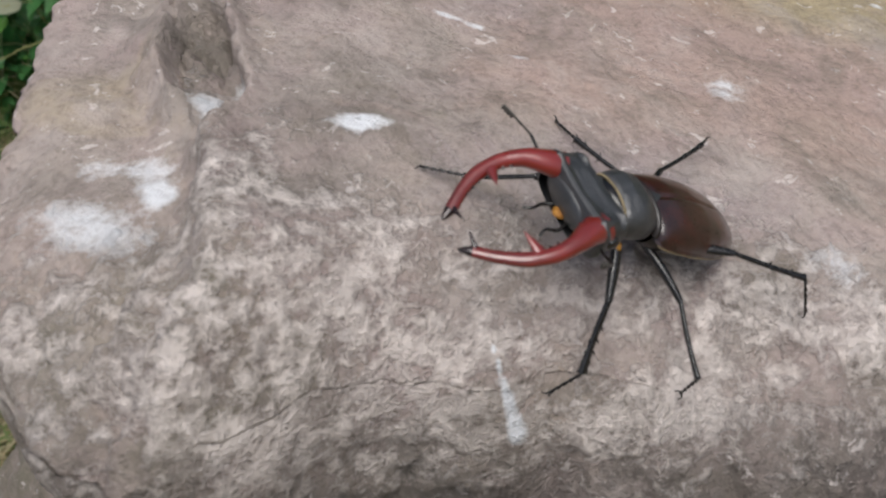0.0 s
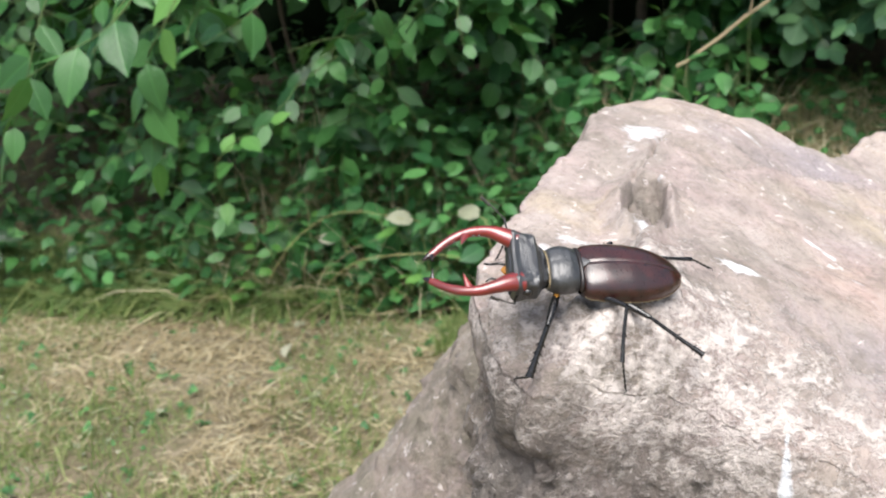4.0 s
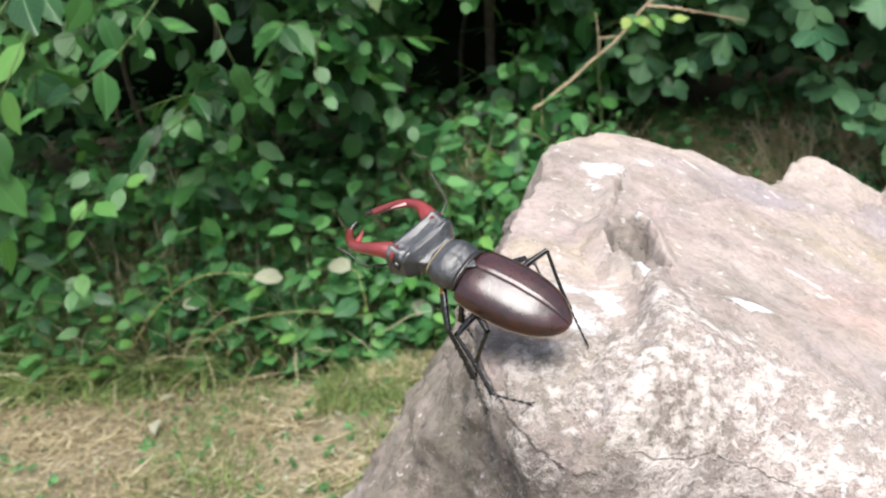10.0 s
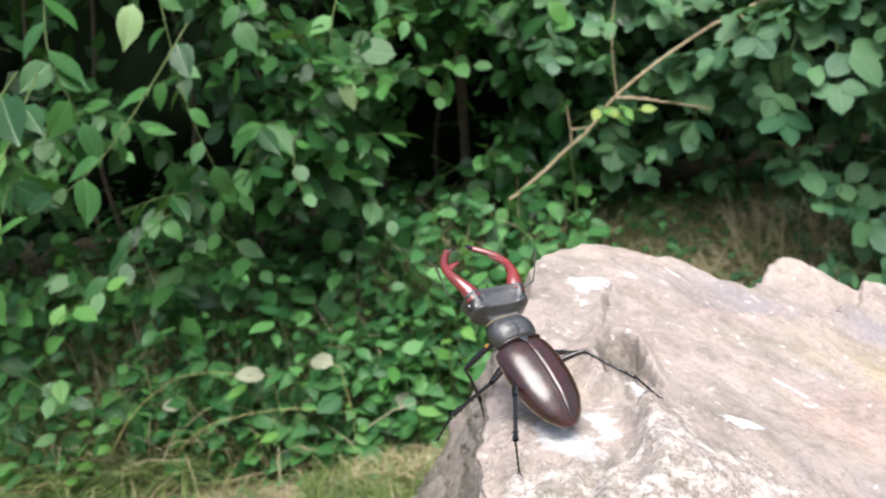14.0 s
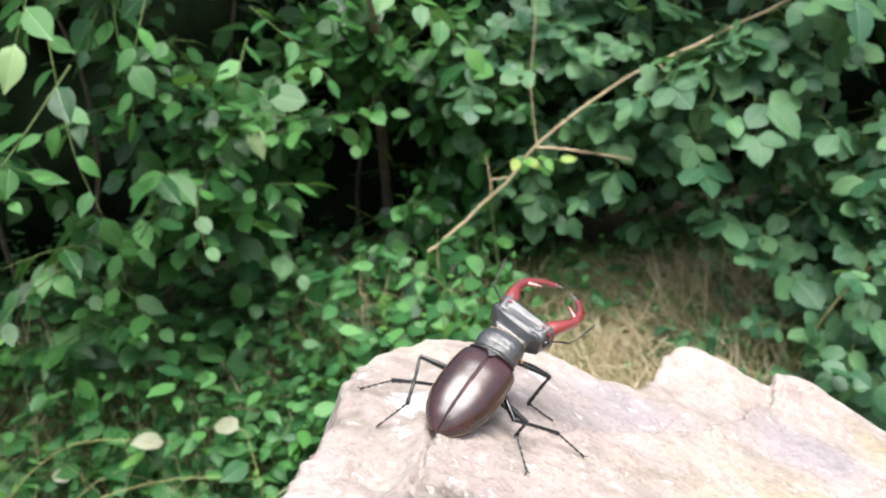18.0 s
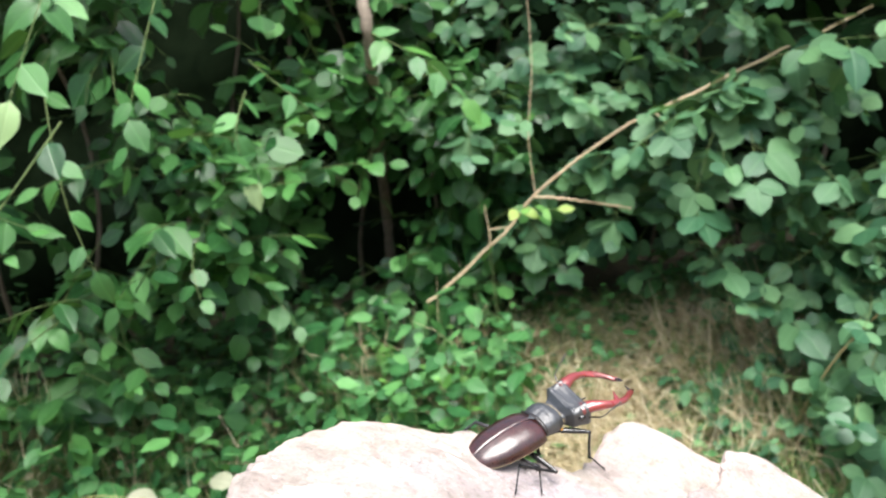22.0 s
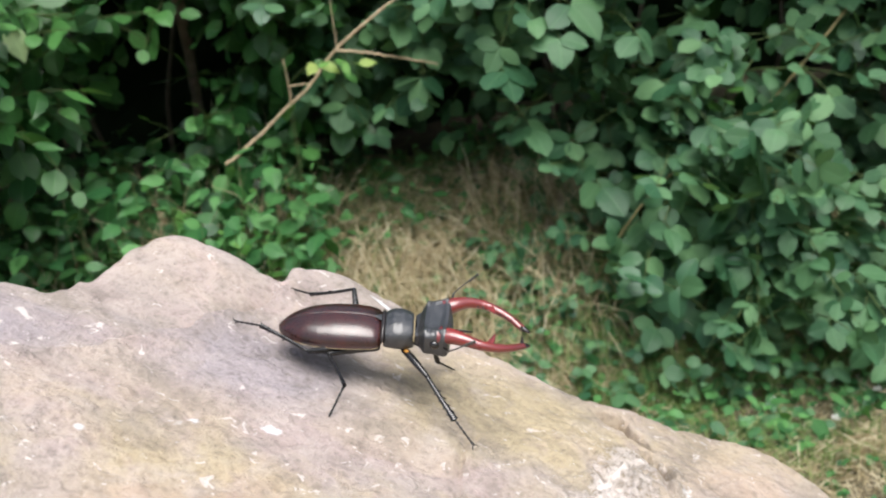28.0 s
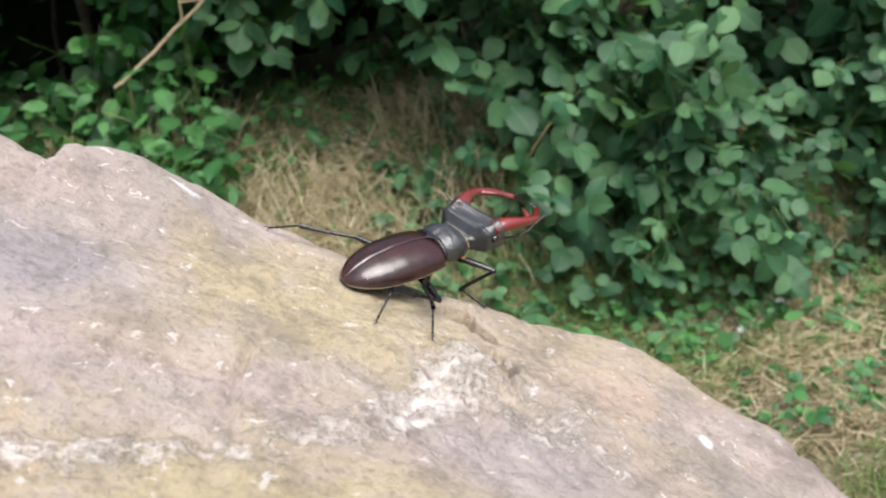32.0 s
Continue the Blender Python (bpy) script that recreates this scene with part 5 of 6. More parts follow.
def wing_width(u):
    """Half-width of the closed wing cases along the body, u from shoulder to tip."""
    return flow(u, [0, .02, .06, .15, .3, .45, .6, .75, .86, .94, .98, 1.0], [7.3, 8.6, 9.2, 9.65, 9.9, 9.8, 9.3, 8.0, 6.2, 4.0, 2.3, 0.35], 0.02)


def build_beetle():
    root = new("stag_beetle")
    tagged(root, "large male stag beetle with red-brown antlers walking over the boulder", "beetle")
    length = 30.6

    def wing(side):
        def fn(u, v):
            w = wing_width(u)
            ph = v * math.pi / 2
            h = 5.9 * flow(u, [0, .05, .2, .45, .7, .88, 1], [.66, .82, .97, 1.0, .86, .55, .12], 0.09)
            x = side * w * np.cos(ph) ** 0.85
            z = h * np.sin(ph) ** 0.92 - 1.6 - 0.9 * u
            rim = np.exp(-(v / 0.035) ** 2)
            x = x + side * 0.30 * rim
            z = z - 0.30 * np.exp(-((1 - v) / 0.02) ** 2) + 0.10 * np.exp(-((1 - v) / 0.06) ** 2)
            x = np.where(v > 0.999, side * 0.03, x)
            return x, -0.6 - length * u + 0 * v, z
        me = grid_mesh("wing_case", fn, 110, 60, WING)
        if side > 0:
            me.flip_normals()
        ob = part_of("wing_case", me, root, "glossy chestnut-brown wing case")
        # bead along the outer margin, its reflected light put into a pale colour
        u = np.linspace(0.02, 0.99, 50)
        pts = np.stack([side * (wing_width(u) + 0.22), -0.6 - length * u, -1.75 - 0.9 * u], -1)
        v, f = sweep(pts, np.full(50, 0.17), np.full(50, 0.15), 8)
        part_of("margin", mesh_of("margin", v, f, PALE), ob, "thin pale margin")

    wing(-1)
    wing(1)

    def belly(u, v):
        w, ph = wing_width(u) * 0.94, v * math.pi
        return w * np.cos(ph), -0.6 - (length - 0.6) * u + 0 * v, -1.5 - 0.9 * u - 5.0 * np.sin(ph) * np.interp(u, [0, .1, .5, .85, 1], [1.0, 1.0, .9, .6, .1])
    part_of("abdomen", grid_mesh("abdomen", belly, 40, 24, WING_DARK), root, "dark segmented underside")

    def scut(u, v):
        w = 1.9 * (1 - u) * (v * 2 - 1)
        return w, -0.4 - 2.6 * u + 0 * v, 3.2 + 0.55 * u - 0.1 * (v * 2 - 1) ** 2
    me = grid_mesh("scutellum", scut, 8, 9, BLACK)
    me.flip_normals()
    part_of("scutellum", me, root)

    # thorax: a closed shell, domed above, flat below, with a raised hem
    def thorax(u, v):
        w = flow(u, [0, .06, .2, .45, .7, .9, 1], [5.9, 6.7, 7.3, 7.7, 7.5, 6.7, 5.6], 0.06)
        ph = v * 2 * math.pi
        c, s = np.cos(ph), np.sin(ph)
        up = flow(u, [0, .08, .3, .6, .92, 1], [3.0, 4.0, 4.9, 4.9, 3.9, 2.6], 0.07)
        x = w * np.sign(c) * np.abs(c) ** 0.9
        z = np.where(s > 0, up * np.abs(s) ** 0.85, -4.2 * np.abs(s) ** 0.7) - 0.6
        z = z - 0.18 * np.exp(-(x / 0.6) ** 2) * (s > 0)
        hem = np.exp(-((u - .05) / .035) ** 2) + np.exp(-((u - .955) / .03) ** 2)
        x, z = x * (1 + 0.035 * hem), z + 0.16 * hem * np.clip(s, 0, 1)
        q = np.stack([x, 9.0 * u, z], -1).reshape(-1, 3)
        z = z + (0.12 * fbm(q, 0.5, 3, 0.6)).reshape(x.shape) * (s > 0)
        return x, 0.2 + 9.0 * u, z
    me = grid_mesh("thorax", thorax, 60, 90, BLACK, True)
    me.flip_normals()
    th = part_of("thorax", me, root, "black satin thorax shield")
    for y, r in ((-0.1, 0.86), (9.1, 0.80)):
        an = np.linspace(0.05, math.pi - 0.05, 40)
        pts = np.stack([8.0 * r * np.cos(an), np.full(40, y), 4.1 * r * np.sin(an) ** 0.8 - 0.8], -1)
        v, f = sweep(pts, np.full(40, 0.26), np.full(40, 0.22), 7, (0, 1, 0))
        part_of("hair_fringe", mesh_of("hair_fringe", v, f, PALE), th, "pale golden hair fringe")
    an = np.linspace(0, math.pi, 30)
    pts = np.stack([7.0 * np.cos(an), np.full(30, -0.1), 3.4 * np.sin(an) - 0.8], -1)
    v, f = sweep(pts, np.full(30, 1.0), np.full(30, 0.7), 8, (0, 1, 0))
    part_of("waist", mesh_of("waist", v, f, WING_DARK), root)

    # head, turning on the neck: a broad flat plate that stands over the narrower back of the head
    def skull(u, v):
        w = flow(u, [0, .10, .20, .28, .36, .60, .84, .94, 1], [4.6, 5.8, 6.6, 8.4, 9.9, 10.1, 11.0, 10.6, 8.6], 0.025)
        ph = v * 2 * math.pi
        c, s = np.cos(ph), np.sin(ph)
        up = flow(u, [0, .08, .16, .24, .32, .60, .86, .95, 1], [1.2, 1.7, 2.0, 3.2, 4.4, 5.0, 5.8, 5.4, 3.0], 0.025)
        x = w * np.sign(c) * np.abs(c) ** 0.36
        z = np.where(s > 0, up * np.abs(s) ** 0.28, -3.2 * np.abs(s) ** 0.6)
        # hollow brow, raised hind corners, ridges down to the jaws
        z = z - 0.9 * np.exp(-((u - .74) / .17) ** 2) * np.exp(-(x / 5.5) ** 2) * (s > 0)
        z = z + 0.75 * np.exp(-((np.abs(x) - 7.4) / 1.8) ** 2) * np.exp(-((u - .35) / .07) ** 2) * (s > 0)
        z = z + 0.45 * np.exp(-((np.abs(x) - 8.0 - 2.0 * (u - .6)) / 0.9) ** 2) * step(.45, .6, u) * (s > 0)
        z = z - 1.1 * np.exp(-((np.abs(x) - 10.4) / 0.8) ** 2) * np.exp(-((u - .66) / .10) ** 2) * (s > 0)
        q = np.stack([x, 10.6 * u, z], -1).reshape(-1, 3)
        z = z + (0.18 * fbm(q, 0.5, 3, 0.6)).reshape(x.shape) * (s > -0.2)
        return x, -0.3 + 11.2 * u + 0.25 * np.cos(6.3 * v * 3) * (u > 0.9), z
    me = grid_mesh("head", skull, 90, 120, BLACK, True)
    me.flip_normals()
    head = part_of("head", me, root, "broad matt black head plate")
    # closing plate at the front and the neck
    v, f = ball((0, 10.2, 1.2), (7.6, 1.5, 3.2), 12)
    part_of("brow", mesh_of("brow", v, f, BLACK), head)
    v, f = ball((0, -0.6, -0.2), (5.2, 2.4, 2.6), 12)
    part_of("neck", mesh_of("neck", v, f, LEG_BLACK), head)
    for side in (-1, 1):
        v, f = ball((side * 10.1, 6.7, 1.6), (1.2, 1.5, 1.3), 10)
        part_of("eye", mesh_of("eye", v, f, EYE), head)
        path = spline([(side * 7.4, 8.4, 3.0), (side * 8.6, 11.8, 3.8), (side * 10.2, 15.8, 3.8), (side * 10.9, 20.3, 3.0), (side * 10.0, 24.9, 1.9), (side * 7.7, 29.0, 0.7), (side * 5.0, 32.2, -0.3), (side * 3.3, 34.8, -1.0)], 60)
        u = np.linspace(0, 1, 60)
        wide = np.interp(u, [0, .12, .3, .5, .58, .7, .86, .96, 1], [3.3, 2.7, 1.75, 1.4, 1.5, 1.25, 1.2, 0.5, 0.10])
        thick = np.interp(u, [0, .12, .4, .7, .9, 1], [2.6, 2.2, 1.45, 1.05, 0.8, 0.10])
        v, f = sweep(path, wide, thick, 16)
        antler = part_of("antler", mesh_of("antler", v, f, HORN), head, "glossy red-brown antler-like jaw")
        k = 29
        base = path[k]
        inward = np.array([-side * 0.93, 0.30, 0.20])
        tooth = spline([base, base + inward * 2.4, base + inward * 4.2, base + inward * 5.8], 12)
        v, f = sweep(tooth, np.interp(np.linspace(0, 1, 12), [0, .25, 1], [2.2, 1.1, 0.06]), np.linspace(0.95, 0.08, 12), 10)
        part_of("tooth", mesh_of("tooth", v, f, HORN), antler)
        k = 50
        base = path[k]
        fork = spline([base, base + np.array([-side * 2.0, 0.2, 0.7]), base + np.array([-side * 3.9, 0.1, 1.2])], 10)
        v, f = sweep(fork, np.linspace(0.8, 0.06, 10), np.linspace(0.7, 0.06, 10), 8)
        part_of("fork", mesh_of("fork", v, f, HORN_DARK), antler)
        tipp = path[52:]
        v, f = sweep(tipp, wide[52:] + 0.05, thick[52:] + 0.05, 10)
        part_of("tip", mesh_of("tip", v, f, HORN_DARK), antler)
        for q in (22, 25, 28, 35, 38, 41):
            b0 = path[q] + np.array([-side, 0.1, 0]) * wide[q] * 0.85
            bump_path = spline([b0, b0 + np.array([-side * 0.8, 0.25, 0])], 4)
            v, f = sweep(bump_path, [0.45, 0.35, 0.2, 0.05], [0.4, 0.3, 0.2, 0.05], 6)
            part_of("denticle", mesh_of("denticle", v, f, HORN_DARK), antler)
        # elbowed feeler with a plated club
        scape = spline([(side * 9.6, 8.6, 0.6), (side * 12.4, 10.2, 2.0), (side * 15.6, 11.0, 3.6)], 14)
        v, f = sweep(scape, np.linspace(0.26, 0.34, 14), np.linspace(0.26, 0.34, 14), 6)
        feeler = part_of("feeler", mesh_of("feeler", v, f, LEG_BLACK), head, "thin elbowed black feeler")
        flag = spline([scape[-1], scape[-1] + np.array([side * 1.2, 2.2, 1.8]), scape[-1] + np.array([side * 1.8, 4.4, 3.8])], 10)
        chunks = [sweep(flag, np.full(10, 0.22), np.full(10, 0.22), 6)]
        for q in range(4):
            b0 = flag[-1] + np.array([side * 0.25, 0.7, 0.6]) * q
            chunks.append(sweep(spline([b0, b0 + np.array([side * 0.3, 0.8, 0.1])], 4), [0.2, 0.3, 0.3, 0.15], [0.2, 0.55, 0.75, 0.3], 6))
        vv, ff = joined(chunks)
        part_of("club", mesh_of("club", vv, ff, FEELER), feeler, "pale grey plated club")
        palp = spline([(side * 2.2, 10.4, -1.4), (side * 3.2, 13.0, -1.9), (side * 2.6, 15.6, -1.6), (side * 3.4, 17.2, -2.2)], 14)
        v, f = sweep(palp, np.linspace(0.45, 0.25, 14), np.linspace(0.45, 0.25, 14), 6)
        part_of("palp", mesh_of("palp", v, f, LEG_BLACK), head)
    v, f = ball((0, 11.2, -1.0), (1.5, 1.5, 0.8), 10)
    part_of("mouth_brush", mesh_of("mouth_brush", v, f, GOLD), head, "orange-gold mouth brush")

    # legs: each piece lies along +y of its own space
    legs = {}
    for name, fem, tib, tar in (("front", 13.7, 14.8, 10.2), ("middle", 14.2, 15.2, 11.2), ("hind", 14.8, 17.4, 11.6)):
        for side in (-1, 1):
            y = np.linspace(0, 1, 18)
            p = np.stack([0 * y, fem * y, 0.35 * np.sin(math.pi * y)], -1)
            v, f = sweep(p, np.interp(y, [0, .15, .5, .85, 1], [.75, 1.1, 1.2, .95, .75]), np.interp(y, [0, .2, .6, 1], [.7, .95, .95, .7]), 10)
            femur = part_of("femur", mesh_of("femur", v, f, LEG_BLACK), root)
            if name == "front":
                v, f = ball((0, 3.2, 0.75), (0.75, 1.5, 0.5), 8)
                part_of("hair_patch", mesh_of("hair_patch", v, f, GOLD), femur, "golden hair patch")
            p = np.stack([0 * y, tib * y, -0.25 * np.sin(math.pi * y)], -1)
            fat = 1.35 if name == "front" else 1.0
            chunks = [sweep(p, np.interp(y, [0, .1, .7, 1], [.52, .55, .62, .86]) * fat, np.interp(y, [0, .1, .7, 1], [.48, .50, .55, .68]), 8)]
            for q in (0.35, 0.52, 0.68, 0.82, 0.95) if name == "front" else (0.5, 0.8, 0.97):
                for sgn in (-1, 1):
                    b0 = np.array([sgn * 0.5 * fat, tib * q, 0])
                    chunks.append(sweep(spline([b0, b0 + np.array([sgn * 0.75, 0.75, 0])], 4), [.28, .22, .12, .03], [.22, .18, .1, .03], 5))
            tibia = limb("tibia", chunks, LEG_BLACK, root)
            chunks, seg = [], tar * 0.88 / 5
            for q in range(5):
                yy = np.linspace(0, 1, 6)
                pp = np.stack([0 * yy, seg * (q + yy), 0.12 * np.sin(math.pi * yy) - 0.05 * q], -1)
                chunks.append(sweep(pp, [.20, .28, .32, .40, .46, .22], [.20, .28, .32, .38, .42, .22], 6))
            for sgn in (-1, 1):
                b0 = np.array([0, tar * 0.87, -0.2])
                chunks.append(sweep(spline([b0, b0 + np.array([sgn * 0.7, 0.75, 0.15]), b0 + np.array([sgn * 0.9, 1.35, -0.6])], 8), np.linspace(.28, .05, 8), np.linspace(.28, .05, 8), 5))
            tarsus = limb("tarsus", chunks, LEG_BLACK, root)
            legs[name, side] = (femur, tibia, tarsus, fem, tib, tar)
    return root, head, legs


beetle, beetle_head, beetle_legs = build_beetle()


# ---- the beetle's walk ----
BODY_ROWS = [  # seconds, place of the waist, turn, and the head's nod and turn
    (0, 0.0485, -0.0348, 0.7300, 43.9, -16.5, 94.0, -17.8, 6.3),
    (1, 0.0262, -0.0396, 0.7395, 45.1, -23.9, 91.7, -12.2, 0.2),
    (2, -0.0001, -0.0371, 0.7514, 39.4, -27.9, 89.9, -7.1, -2.9),
    (3, -0.0269, -0.0361, 0.7648, 39.0, -19.0, 90.7, -7.1, 0.0),
    (3.5, -0.0416, -0.0417, 0.7636, 11.2, -29.5, 103.7, -2.4, -3.2),
    (5.5, -0.0583, -0.0644, 0.7639, 3.0, -26.0, 120.6, -5.4, 5.1),
    (6, -0.0585, -0.0647, 0.7639, 4.0, -25.3, 119.8, -8.5, 4.4),
    (7, -0.0572, -0.0609, 0.7627, 2.9, -27.3, 123.5, -11.8, -3.8),
    (8, -0.0626, -0.0535, 0.7658, 20.6, -25.9, 95.8, -9.9, -11.4),
    (9, -0.0706, -0.0328, 0.7707, 21.6, -13.7, 63.3, 2.5, -0.3),
    (10, -0.0799, -0.0305, 0.7749, 22.8, -22.9, 52.3, -13.1, -6.9),
    (11, -0.0763, -0.0300, 0.7764, 26.4, -10.0, 42.3, -6.2, -12.1),
    (12, -0.0622, -0.0222, 0.7794, 37.6, 5.3, 23.9, -4.7, -6.4),
    (13, -0.0630, -0.0121, 0.7786, 43.6, 3.6, 38.6, -3.0, 2.6),
    (14, -0.0639, 0.0009, 0.7800, 35.3, 3.8, 32.7, 2.3, -1.2),
    (16.5, -0.0467, 0.0336, 0.7912, 33.2, 16.5, -9.1, -0.8, -16.9),
    (17, -0.0289, 0.0875, 0.7822, 30.8, 25.2, -20.3, -11.8, -5.1),
    (18, -0.0080, 0.0957, 0.7823, 28.2, 29.5, -27.2, -7.1, -10.8),
    (19, 0.0128, 0.1266, 0.7711, 2.7, 29.2, -35.0, -2.6, -0.6),
    (20, 0.0220, 0.1366, 0.7691, 20.8, 31.4, -12.7, -2.4, -10.7),
    (21, 0.0292, 0.1575, 0.7690, 20.5, 28.9, -23.0, 5.7, -10.8),
    (22, 0.0402, 0.1711, 0.7603, 10.2, 19.1, -55.7, 0.4, -9.7),
    (23, 0.0608, 0.1880, 0.7500, 1.3, 5.9, -78.1, 1.4, -8.3),
    (24, 0.0734, 0.1833, 0.7484, 12.6, 3.9, -97.9, -4.4, -2.4),
    (25, 0.1044, 0.1820, 0.7439, 12.2, 10.2, -82.4, 2.1, -1.4),
    (25.5, 0.1164, 0.1778, 0.7380, 5.9, 6.8, -91.4, -6.5, -5.9),
    (28, 0.1472, 0.1620, 0.7158, -11.1, 13.7, -101.7, 1.7, -3.0),
    (29, 0.1561, 0.1566, 0.7146, -0.9, 12.7, -96.4, 8.8, 0.3),
    (30, 0.1730, 0.1765, 0.7047, -4.8, 18.9, -86.5, 1.0, 2.8),
    (31, 0.1997, 0.1869, 0.6894, -1.8, 20.4, -62.6, 1.2, 1.9),
    (32, 0.2188, 0.1891, 0.6819, -1.3, 17.8, -67.6, 1.6, 7.4),
]
